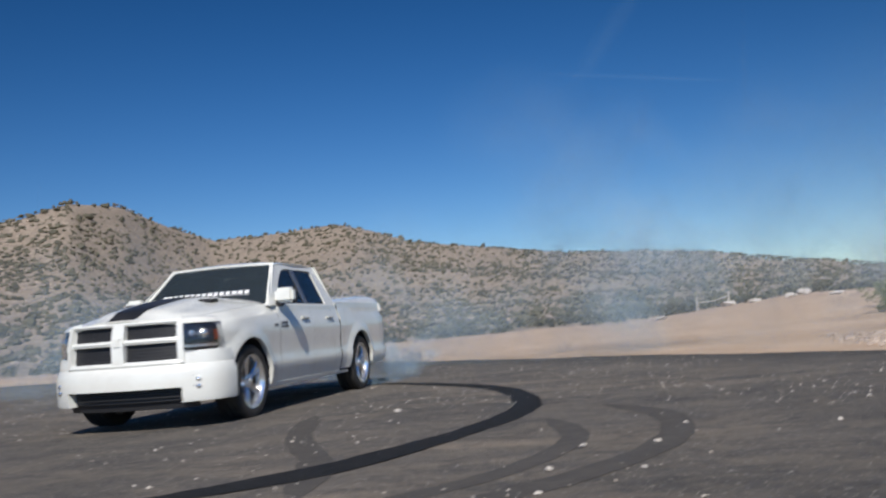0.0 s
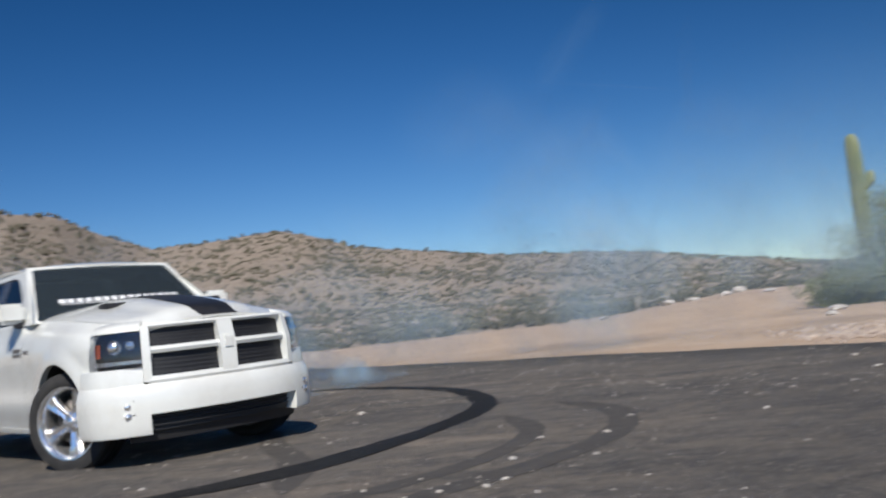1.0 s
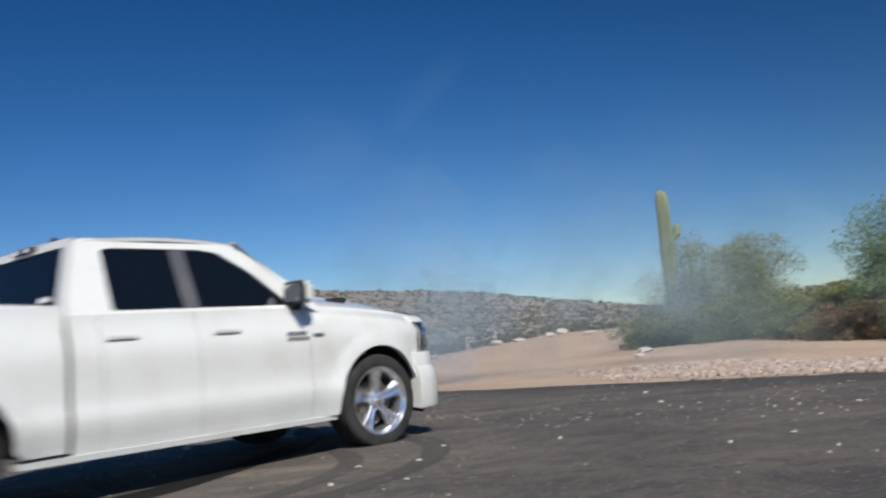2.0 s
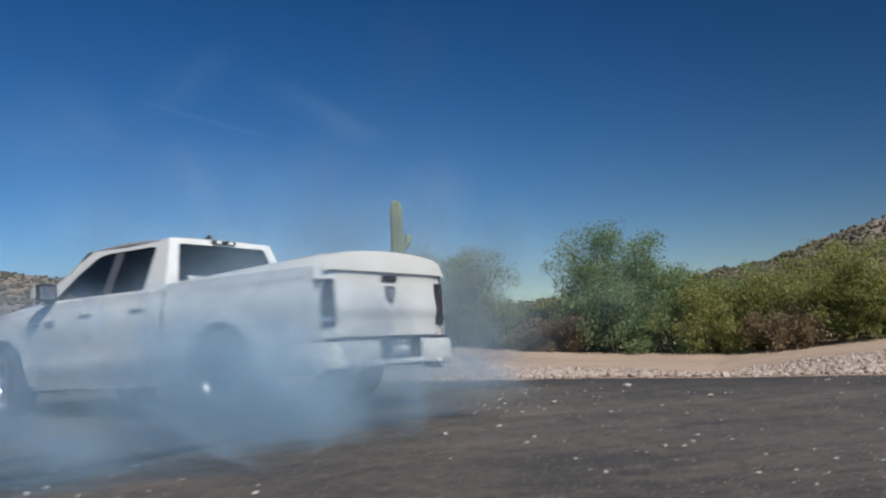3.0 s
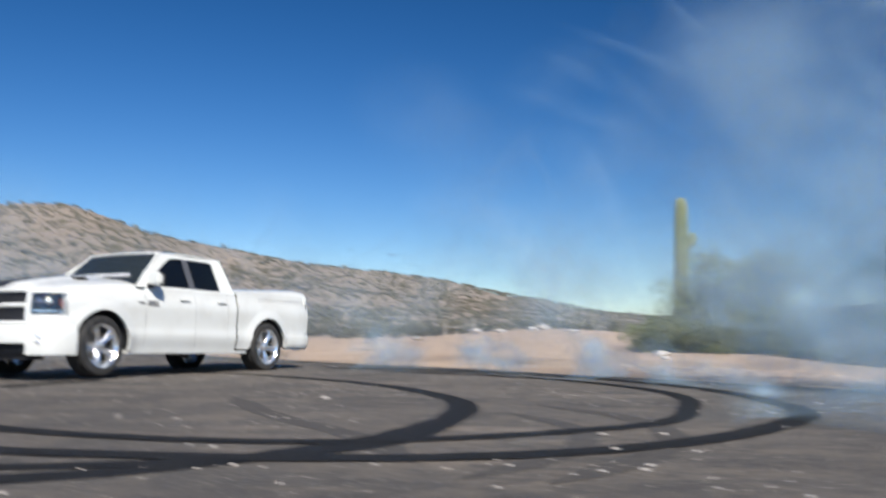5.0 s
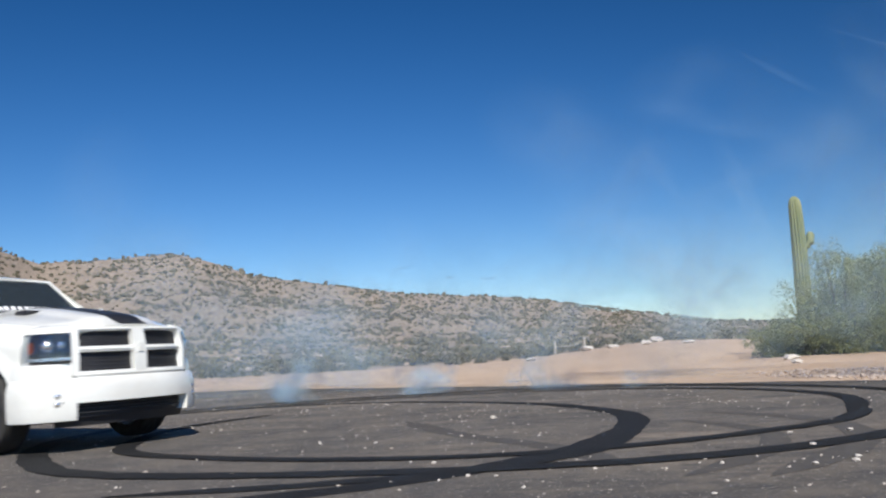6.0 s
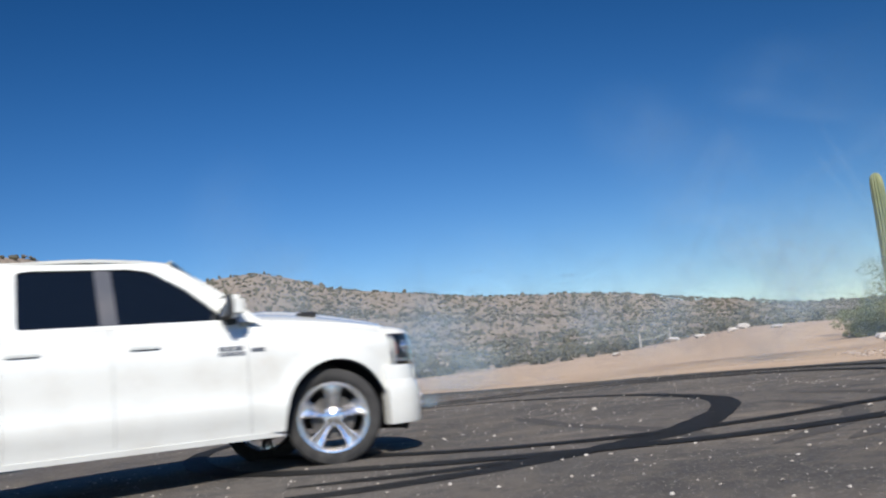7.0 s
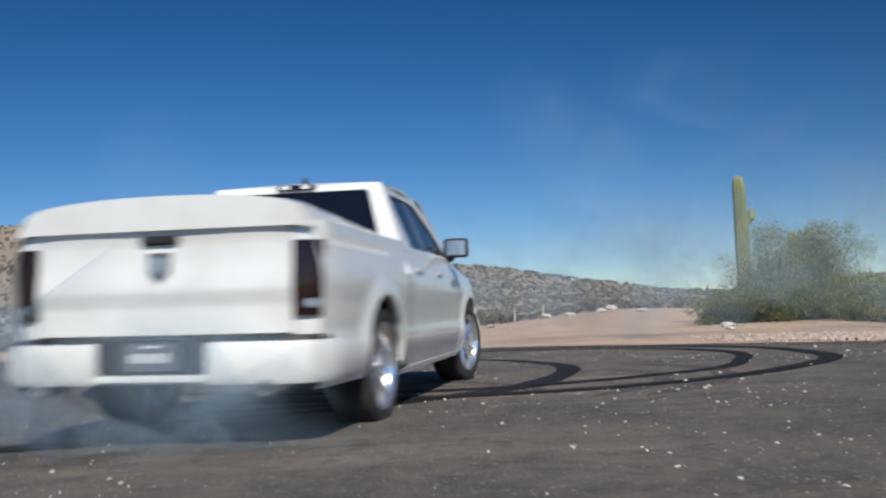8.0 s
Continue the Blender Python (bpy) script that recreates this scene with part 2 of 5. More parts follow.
def side_y(x, z):
    """How far the flank stands out at a place along the truck and a height."""
    y = half_width(x)
    top = side_top(x)
    y -= 0.055 * smooth_step(0.95, top, z) + 0.05 * (1 - smooth_step(0.30, 0.56, z))
    y -= 0.012 * smooth_step(0.60, 0.635, z) * (1 - smooth_step(0.70, 0.95, z))
    if x > 1.02:
        y -= 0.10 * smooth_step(top - 0.13, top, z) ** 1.6
    for a in (AXLE, -AXLE):
        d = math.hypot(x - a, z - HUB)
        y += 0.028 * (1 - smooth_step(ARCH, ARCH + 0.16, d))
    return y


def side_low(x):
    low = 0.335 if x > -0.98 else 0.36
    for a in (AXLE, -AXLE):
        if abs(x - a) < ARCH:
            low = max(low, HUB + math.sqrt(ARCH**2 - (x - a) ** 2))
    return low


def flank(x0, x1, sign, bottom=None):
    xs = {x0, x1}
    for a in (AXLE, -AXLE):
        for k in range(0, 25):
            x = a + ARCH * math.cos(math.pi * k / 24)
            if x0 < x < x1:
                xs.add(x)
    k = math.ceil((x1 - x0) / 0.07)
    xs |= {x0 + (x1 - x0) * j / k for j in range(k + 1)}
    xs = sorted(xs)
    xs = [x for j, x in enumerate(xs) if j == 0 or x - xs[j - 1] > 0.004 or x == x1]
    rows = []
    for x in xs:
        low, top = max(side_low(x), bottom or 0), side_top(x)
        row = [(x, sign * (side_y(x, low) - 0.05), low + 0.004)]
        row += [(x, sign * side_y(x, low + (top - low) * j / 22), low + (top - low) * j / 22) for j in range(23)]
        row.append((x, sign * (side_y(x, top) - 0.03), top + 0.003))
        rows.append(row)
    return grid(rows)[0]


def ringed(outer, inner, count=56):
    """Two outlines in one plane, walked in step round the inner one's middle."""
    cx, cy = sum(p[0] for p in inner) / len(inner), sum(p[1] for p in inner) / len(inner)

    def reach(poly, a):
        best = 0.0
        dx, dy = math.cos(a), math.sin(a)
        for (x1, y1), (x2, y2) in zip(poly, poly[1:] + poly[:1]):
            ex, ey = x2 - x1, y2 - y1
            det = dx * -ey + dy * ex
            if abs(det) < 1e-9:
                continue
            t = ((x1 - cx) * -ey + (y1 - cy) * ex) / det
            u = (dx * (y1 - cy) - dy * (x1 - cx)) / det
            if -1e-6 <= u <= 1 + 1e-6 and t > best:
                best = t
        return cx + dx * best, cy + dy * best

    turns = sorted({math.atan2(p[1] - cy, p[0] - cx) for p in outer + inner} | {2 * math.pi * k / count - math.pi for k in range(count)})
    return [reach(outer, a) for a in turns], [reach(inner, a) for a in turns]


def rounded(poly, r, n=5):
    out = []
    for k, p in enumerate(poly):
        p, a, b = Vector(p), Vector(poly[k - 1]), Vector(poly[(k + 1) % len(poly)])
        s, e = p + (a - p).normalized() * r, p + (b - p).normalized() * r
        for j in range(n + 1):
            t = j / n
            out.append(tuple(s.lerp(p, t).lerp(p.lerp(e, t), t)))
    return out


def framed(outer, inner, lay, depth):
    """A frame with an opening: lay() takes the plane's two numbers into space."""
    o, i = ringed(outer, inner)
    bm, _ = grid([[lay(*p, 0) for p in o], [lay(*p, 0) for p in i], [lay(*p, depth) for p in i]], close=True)
    return bm


def pane(outline, lay, depth, thick=0.006):
    bm = bmesh.new()
    front = [bm.verts.new(lay(*p, depth)) for p in outline]
    back = [bm.verts.new(lay(*p, depth + thick)) for p in outline]
    bm.faces.new(front)
    bm.faces.new(back[::-1])
    for k in range(len(front)):
        j = (k + 1) % len(front)
        bm.faces.new((front[k], back[k], back[j], front[j]))
    return bm


def nose_x(y, z=0.9):
    """The front's plan curve."""
    return 2.80 - 0.30 * (abs(y) / 0.93) ** 2.6 - 0.06 * smooth_step(0.9, 1.2, z)


def front_path(y0, y1, back=0.0, n=14):
    return [(nose_x(y0 + (y1 - y0) * k / n) - back, y0 + (y1 - y0) * k / n) for k in range(n + 1)]


def bars(parent, name, mat, place, right, up, widths, height, gap, thick=0.004):
    """Flat marks in a row, on a face: plain stand-ins for lettering."""
    right, up = Vector(right).normalized(), Vector(up).normalized()
    out, at = right.cross(up), Vector(place)
    m = Matrix((right, up, out)).transposed().to_4x4()
    for wd in widths:
        bm = box(bmesh.new(), (0, 0, 0), (wd, height, thick))
        bmesh.ops.transform(bm, matrix=Matrix.Translation(at) @ m, verts=bm.verts)
        part(name, bm, mat, parent, smooth=False)
        at = at + right * (wd + gap)


def wheel_part(parent, sign, name="wheel"):
    w = new(name)
    w.parent = parent
    tread = [(0.285, -0.13), (0.30, -0.142), (0.345, -0.146), (0.380, -0.138), (0.397, -0.118), (0.40, -0.075), (0.393, -0.072), (0.393, -0.062), (0.40, -0.059),
             (0.40, -0.008), (0.392, -0.005), (0.392, 0.005), (0.40, 0.008), (0.40, 0.059), (0.393, 0.062), (0.393, 0.072), (0.40, 0.075), (0.397, 0.118), (0.380, 0.138), (0.345, 0.146), (0.30, 0.142), (0.285, 0.13)]
    tyre = part("tyre", turned(tread), rubber, w)
    rim = [(0.285, -0.13), (0.270, -0.125), (0.262, -0.05), (0.262, 0.09), (0.270, 0.122), (0.288, 0.136), (0.292, 0.144), (0.280, 0.142), (0.262, 0.120), (0.250, 0.09), (0.248, -0.05)]
    part("rim", turned(rim), chrome, w, "polished chrome rim")
    part("brake_disc", turned([(0.0, 0.01), (0.185, 0.01), (0.185, 0.03), (0.0, 0.03)], 32), dark_metal, w)
    part("hub_cap", turned([(0.0, 0.118), (0.030, 0.118), (0.040, 0.112), (0.044, 0.09), (0.085, 0.078), (0.092, 0.02), (0.0, 0.02)], 32), chrome, w)
    spoke_mesh = None
    for k in range(5):
        if spoke_mesh is None:
            rows = []
            for r, half, y in ((0.05, 0.036, 0.084), (0.11, 0.034, 0.094), (0.18, 0.046, 0.108), (0.235, 0.062, 0.116), (0.262, 0.074, 0.116)):
                rows.append([(r, y - 0.055, -half), (r, y - 0.012, -half), (r, y, -half * 0.72), (r, y - 0.014, 0), (r, y, half * 0.72), (r, y - 0.012, half), (r, y - 0.055, half)])
            bm, _ = grid(rows)
            ob = part("spoke", thicken(bm, 0.01), chrome, w)
            spoke_mesh = ob.data
        else:
            ob = new("spoke", spoke_mesh)
            ob.parent = w
        ob.matrix_basis = pose(0, 0, 0, 0, 72 * k, 0)
    for k in range(5):
        a = radians(72 * k + 36)
        bm = bmesh.new()
        bmesh.ops.create_cone(bm, cap_ends=True, segments=6, radius1=0.011, radius2=0.009, depth=0.03, matrix=Matrix.Translation((0.062 * math.cos(a), 0.09, 0.062 * math.sin(a))) @ pose(0, 0, 0, 90, 0, 0))
        part("wheel_nut", bm, chrome, w, smooth=False)
    if sign < 0:
        for c in w.children:
            c.matrix_basis = pose(0, 0, 0, 0, 0, 180) @ c.matrix_basis
    return w


def pickup():
    t = tagged(new("pickup_truck"), "glossy white quad-cab pickup with black hood stripe, spinning donuts on tarmac", "pickup truck")
    for s in (1, -1):
        part("front_fender", flank(1.03, 2.40, s), white_paint, t)
        part("front_door", flank(0.0015, 1.0265, s), white_paint, t)
        part("rear_door", flank(-0.7415, -0.0015, s), white_paint, t)
        part("cab_corner", flank(-0.955, -0.7445, s), white_paint, t)
        part("bed_side", flank(-2.985, -0.985, s), white_paint, t)
        # sill under the doors
        path = [(1.30, s * 0.90), (-1.28, s * 0.90)]
        part("rocker_panel", sweep(path, [(-0.10 * s, 0.30), (0.012 * s, 0.295), (0.022 * s, 0.335), (-0.10 * s, 0.345)]), white_paint, t)
        # wheel arch liners
        for a in (AXLE, -AXLE):
            rows = [[(a + (ARCH - 0.004) * math.cos(math.pi * k / 20), s * y, HUB + (ARCH - 0.004) * math.sin(math.pi * k / 20)) for k in range(21)] for y in (0.93, 0.56)]
            bm, made = grid(rows)
            bm.faces.new(made[1])
            part("arch_liner", bm, black_plastic, t)
    # underside and ladder frame
    bm = box(bmesh.new(), (-2.9, -0.88, 0.46), (-2.28, 0.88, 0.60), 0.02)
    box(bm, (-1.28, -0.88, 0.36), (1.28, 0.88, 0.52), 0.02)
    box(bm, (-2.9, -0.54, 0.46), (2.55, 0.54, 0.60), 0.02)
    part("underbody", bm, dark_metal, t)
    part("rear_axle", box(bmesh.new(), (-AXLE - 0.06, -0.8, 0.33), (-AXLE + 0.06, 0.8, 0.46), 0.03), dark_metal, t)
    part("front_axle", box(bmesh.new(), (AXLE - 0.05, -0.8, 0.31), (AXLE + 0.05, 0.8, 0.42), 0.03), dark_metal, t)
    # hood, with its raised middle
    rows = []
    for j in range(25):
        x = 1.10 + (2.665 - 1.10) * j / 24
        wide = side_y(x, side_top(x)) - 0.012
        row = []
        for k in range(33):
            y = wide * (k / 16 - 1)
            z = side_top(x) + 0.004 + (0.125 - 0.055 * smooth_step(1.6, 2.665, x)) * (1 - (y / wide) ** 2) ** 0.8 + 0.032 * (1 - smooth_step(0.30, 0.46, abs(y))) * smooth_step(1.1, 1.5, x) * (1 - 0.6 * smooth_step(2.3, 2.665, x))
            z -= 0.05 * smooth_step(2.45, 2.665, x)
            row.append((1.10 + (x - 1.10) * (nose_x(y) - 0.055 - 1.10) / 1.565, y, z))
        rows.append(row)
    hood = part("hood", thicken(grid(rows)[0], 0.02), white_paint, t)
    stripe = [[(p[0], p[1], p[2] + 0.004) for p in row[12:21]] for row in rows]
    part("hood_stripe", thicken(grid(stripe)[0], 0.002), black_paint, hood, "matt black vinyl stripe")
    for s in (1, -1):
        bm = box(bmesh.new(), (1.68, s * 0.43 - 0.11, 1.285), (1.84, s * 0.43 + 0.11, 1.332), 0.012)
        part("hood_vent", bm, black_plastic, hood, "black hood vent")
    # grille
    part("front_fascia", sweep(front_path(-0.66, 0.66, 0.075), [(-0.05, 0.60), (0.0, 0.60), (-0.01, 0.90), (-0.05, 1.07), (-0.10, 1.07)]), white_paint, t)
    part("grille_backing", sweep(front_path(-0.62, 0.62, 0.10), [(0.05, 0.68), (0.062, 0.68), (0.02, 1.085), (0.005, 1.085)]), black_plastic, t)
    for lo, hi, y0, y1 in ((0.645, 0.708, -0.63, 0.63), (1.070, 1.108, -0.63, 0.63), (0.880, 0.932, -0.63, 0.63)):
        lean = -0.055 * (lo - 0.65) / 0.5
        prof = [(-0.09 + lean, lo), (0.012 + lean, lo), (0.024 + lean, (lo + hi) / 2), (0.012 + lean, hi), (-0.09 + lean, hi)]
        part("grille_bar", sweep(front_path(y0, y1), prof), white_paint, t)
    for y0, y1 in ((-0.068, 0.068), (0.605, 0.662), (-0.662, -0.605)):
        prof = [(-0.09, 0.67), (0.016, 0.67), (0.018, 0.90), (-0.03, 1.098), (-0.12, 1.098)]
        part("grille_post", sweep(front_path(y0, y1, -0.004, 5), prof), white_paint, t)
    for z0, z1 in ((0.712, 0.876), (0.936, 1.066)):
        for y0, y1 in ((-0.61, -0.068), (0.068, 0.61)):
            for k in range(5):
                z = z0 + (z1 - z0) * (k + 0.5) / 5
                lean = -0.055 * (z - 0.65) / 0.5
                part("grille_slat", sweep(front_path(y0, y1, 0.030, 5), [(-0.03 + lean, z - 0.006), (0.004 + lean, z - 0.009), (0.004 + lean, z + 0.003), (-0.03 + lean, z + 0.008)]), black_plastic, t)
    part("grille_emblem", box(bmesh.new(), (2.795, -0.048, 0.855), (2.832, 0.048, 0.965), 0.015), white_paint, t)
    # front bumper
    ends = [(2.235, -0.955), (2.36, -0.95), (2.47, -0.92), (2.55, -0.86)]
    whole = ends + front_path(-0.80, 0.80) + [(x, -y) for x, y in ends[::-1]]
    prof = [(-0.06, 0.43), (0.049, 0.43), (0.052, 0.48), (0.050, 0.56), (0.036, 0.62), (0.016, 0.655), (-0.06, 0.668)]
    bumper = part("front_bumper", sweep(whole, prof), white_paint, t)
    for s in (1, -1):
        e = [(x, y * -s) for x, y in ends] + [(nose_x(y), y * s) for y in (0.80, 0.72, 0.63)]
        e = e[::-1] if s > 0 else e
        part("bumper_corner", sweep(e, [(-0.06, 0.29), (0.036, 0.28), (0.046, 0.31), (0.0495, 0.432), (-0.06, 0.432)]), white_paint, bumper)
        sh = [(x, y * -s) for x, y in ends] + [(nose_x(y), y * s) for y in (0.80, 0.72, 0.662)]
        sh = sh[::-1] if s > 0 else sh
        part("bumper_shoulder", sweep(sh, [(-0.06, 0.64), (0.014, 0.64), (0.010, 0.72), (-0.004, 0.785), (-0.06, 0.79)]), white_paint, bumper)
        # brow over the fog lamp, two lamps one above the other
        fog = [(nose_x(y) + 0.052, y * s) for y in (0.84, 0.79, 0.75)]
        fog = fog[::-1] if s > 0 else [(x, y) for x, y in fog]
        part("fog_bezel", sweep(fog, [(-0.05, 0.390), (0.003, 0.390), (0.004, 0.545), (-0.05, 0.545)]), black_plastic, bumper)
        for z in (0.43, 0.50):
            bm = bmesh.new()
            bmesh.ops.create_uvsphere(bm, u_segments=14, v_segments=8, radius=0.032, matrix=Matrix.Translation((nose_x(0.79) + 0.052, s * 0.79, z)) @ Matrix.Diagonal((0.6, 1, 0.85, 1)))
            part("fog_lamp", bm, chrome, bumper)
    part("lower_intake", sweep(front_path(-0.62, 0.62, 0.05), [(-0.05, 0.30), (0.0, 0.30), (0.0, 0.435), (-0.05, 0.435)]), black_plastic, bumper)
    for k in range(3):
        part("intake_slat", sweep(front_path(-0.6, 0.6, 0.035), [(-0.02, 0.335 + 0.032 * k), (0.012, 0.335 + 0.032 * k), (0.012, 0.345 + 0.032 * k), (-0.02, 0.349 + 0.032 * k)]), black_plastic, bumper)
    part("air_dam", sweep(front_path(-0.74, 0.74, 0.10), [(-0.03, 0.22), (0.0, 0.22), (0.02, 0.30), (-0.03, 0.30)]), black_plastic, bumper)
    # headlamps
    for s in (1, -1):
        plan = [(2.33, 0.90), (2.42, 0.885), (2.50, 0.855), (2.565, 0.80), (2.63, 0.73), (2.675, 0.665)]
        plan = [(x, s * y) for x, y in plan]
        plan = plan if s < 0 else plan[::-1]
        lamp = part("headlight", sweep(plan, [(-0.12, 0.795), (-0.02, 0.795), (-0.03, 1.052), (-0.12, 1.052)]), black_plastic, t, "smoked black headlight housing")
        part("lamp_brow", sweep(plan, [(-0.13, 1.056), (-0.006, 1.062), (-0.022, 1.092), (-0.055, 1.116), (-0.15, 1.140)]), white_paint, lamp, "white painted edge over the lamp")
        part("lens", sweep(plan, [(0.012, 0.785), (0.018, 0.785), (0.026, 0.86), (0.012, 0.97), (-0.012, 1.060), (-0.018, 1.060), (0.004, 0.97), (0.018, 0.86)]), clear_glass, lamp)
        bm = bmesh.new()
        bmesh.ops.create_uvsphere(bm, u_segments=18, v_segments=10, radius=0.062, matrix=Matrix.Translation((2.52, s * 0.79, 0.95)))
        part("projector", bm, chrome, lamp)
        bm = bmesh.new()
        bmesh.ops.create_uvsphere(bm, u_segments=18, v_segments=10, radius=0.045, matrix=Matrix.Translation((2.585, s * 0.70, 0.955)))
        part("projector", bm, chrome, lamp)
        part("light_strip", sweep(plan, [(-0.02, 0.815), (0.004, 0.815), (0.004, 0.845), (-0.02, 0.85)]), chrome, lamp)
        side = plan[:2] if s < 0 else plan[-2:]
        part("marker_lens", sweep(side, [(-0.02, 0.88), (0.003, 0.88), (-0.004, 0.985), (-0.03, 0.985)]), amber, lamp)
    # cab above the belt
    for s in (1, -1):
        def lay(x, z, d, s=s):
            y = 0.905 - (z - BELT) * 0.43
            return (x, s * (y - d), z + 0.43 * d * 0.2)

        outer = [(1.19, BELT - 0.005), (0.98, 1.43), (0.74, 1.615), (0.52, 1.745), (0.36, 1.782), (-0.2, 1.795), (-0.74, 1.782), (-0.80, 1.745), (-0.955, BELT - 0.005)]
        hole = rounded([(0.90, 1.258), (0.62, 1.525), (0.36, 1.692), (0.20, 1.716), (-0.50, 1.716), (-0.60, 1.703), (-0.625, 1.258)], 0.03, 3)
        part("cab_side", framed(outer, hole, lay, 0.03), white_paint, t)
        front = [(0.885, 1.263), (0.61, 1.522), (0.355, 1.687), (0.20, 1.711), (0.07, 1.711), (0.07, 1.263)]
        rear = [(-0.055, 1.263), (-0.055, 1.711), (-0.50, 1.711), (-0.595, 1.698), (-0.62, 1.263)]
        part("front_window", pane(front, lay, 0.018), tinted_glass, t, "dark tinted side glass")
        part("rear_window", pane(rear, lay, 0.018), tinted_glass, t, "dark tinted side glass")
        part("door_pillar", pane([(0.07, 1.263), (0.07, 1.711), (-0.055, 1.711), (-0.055, 1.263)], lay, 0.012, 0.02), pillar_paint, t, "glossy black door pillar, its grey standing for reflections")
        # mirror
        bm = bmesh.new()
        box(bm, (0.86, 1.0 * s - 0.115, 1.255), (0.99, 1.0 * s + 0.125, 1.435), 0.035)
        mirror = part("wing_mirror", bm, white_paint, t)
        part("mirror_bezel", box(bmesh.new(), (0.838, 1.005 * s - 0.118, 1.252), (0.885, 1.005 * s + 0.122, 1.438), 0.015), black_plastic, mirror)
        part("mirror_glass", box(bmesh.new(), (0.832, s * 1.005 - 0.09, 1.275), (0.840, s * 1.005 + 0.09, 1.415), 0.003), chrome, mirror)
        part("mirror_arm", box(bmesh.new(), (0.87, s * 0.91 - 0.06, 1.215), (0.97, s * 0.91 + 0.06, 1.27), 0.015), black_plastic, mirror)
        # handles
        for x in (0.24, -0.60):
            y = side_y(x, 1.075)
            handle = part("door_handle", box(bmesh.new(), (x - 0.115, s * y + s * 0.012 - 0.014, 1.06), (x + 0.115, s * y + s * 0.022 + 0.010, 1.092), 0.010), white_paint, t)
            part("handle_recess", box(bmesh.new(), (x - 0.10, s * y - 0.006, 1.045), (x + 0.10, s * y + 0.006, 1.062), 0.003), black_plastic, handle)
        # badges on the door
        y = side_y(0.86, 1.0) + 0.002
        bars(t, "door_badge", badge_dark, (0.99 if s > 0 else 0.80, s * y, 1.005), (-s, 0, 0), (0, 0, 1), [0.05, 0.05, 0.06], 0.034, 0.014)
        bars(t, "door_badge", badge_dark, (0.99 if s > 0 else 0.80, s * y, 0.962), (-s, 0, 0), (0, 0, 1), [0.035, 0.045, 0.045, 0.045], 0.032, 0.012)
        y = side_y(1.12, 1.0) + 0.002
        bars(t, "fender_badge", badge_dark, (1.17 if s > 0 else 1.06, s * y, 0.985), (-s, 0, 0), (0, 0, 1), [0.11], 0.03, 0)
        # outlined lettering along the bed
        for k in range(8):
            x = -1.62 - 0.165 * k
            y = side_y(x, 1.17) + 0.003
            bars(t, "bed_lettering", decal_grey, (x + (0.075 if s > 0 else -0.075), s * y, 1.205), (-s, 0, 0), (0.25, 0, 1), [0.13], 0.007, 0)
            bars(t, "bed_lettering", decal_grey, (x + (0.055 if s > 0 else -0.095), s * y, 1.135), (-s, 0, 0), (0.25, 0, 1), [0.13], 0.007, 0)
            bars(t, "bed_lettering", decal_grey, (x + 0.055 * s, s * (y + 0.001), 1.14), (-s, 0, 0), (0.25, 0, 1), [0.012, 0.012], 0.068, 0.07)
    # roof
    rows = []
    for j in range(17):
        u = j / 16
        x = 0.545 - 1.315 * u
        row = []
        for k in range(21):
            v = k / 10 - 1
            edge = 1.752 + 0.048 * math.sin(math.pi * min(max(u, 0.0), 1.0)) ** 0.6
            row.append((x + 0.05 * (1 - v * v) * (1 - u) - 0.03 * (1 - v * v) * u, 0.695 * v * (1 - 0.03 * abs(2 * u - 1)), edge + 0.045 * (1 - abs(v) ** 2.6)))
        rows.append(row)
    part("roof", thicken(grid(rows)[0], 0.025), white_paint, t)
    bm = bmesh.new()
    fin = [bm.verts.new(p) for p in ((-0.42, 0.0, 1.82), (-0.62, 0.03, 1.82), (-0.62, -0.03, 1.82), (-0.60, 0.0, 1.89))]
    for f in ((0, 1, 2), (0, 3, 1), (0, 2, 3), (1, 3, 2)):
        bm.faces.new([fin[k] for k in f])
    part("aerial", bm, black_plastic, t)
    part("brake_light", box(bmesh.new(), (-0.835, -0.16, 1.745), (-0.78, 0.16, 1.79), 0.01), smoked_red, t, "dark smoked third brake light")
    for y in (0.085, -0.085):
        part("cargo_lamp", box(bmesh.new(), (-0.842, y - 0.035, 1.752), (-0.832, y + 0.035, 1.782), 0.004), decal_white, t, "white cargo lamp lens")

    # windscreen and rear window, with their frames
    def screen(v, u, d):
        return (1.19 - 0.66 * u - 0.10 * (v / 0.8) ** 2 * (1 - u * 0.6) + 0.05 - d * 0.6, v * (1 - 0.22 * u), 1.235 + 0.55 * u - d * 0.7)

    outer = [(0.895, 0.0), (0.895, 1.0), (0.4, 1.02), (0, 1.02), (-0.4, 1.02), (-0.895, 1.0), (-0.895, 0.0)]
    hole = rounded([(0.84, 0.03), (0.835, 0.955), (0, 0.98), (-0.835, 0.955), (-0.84, 0.03)], 0.04, 3)
    part("windscreen_frame", framed(outer, hole, screen, 0.02), white_paint, t)
    bm = bmesh.new()
    rows = [[screen(0.842 * (k / 10 - 1), 0.025 + 0.945 * j / 8, 0.012) for k in range(21)] for j in range(9)]
    part("windscreen", thicken(grid(rows)[0], 0.005), screen_glass, t, "lightly tinted windscreen")
    banner = part("windscreen_banner", grid([[screen(0.62 * (k / 10 - 1), u, -0.001) for k in range(21)] for u in (0.285, 0.297)])[0], decal_white, t, "white lettering strip along the windscreen foot")
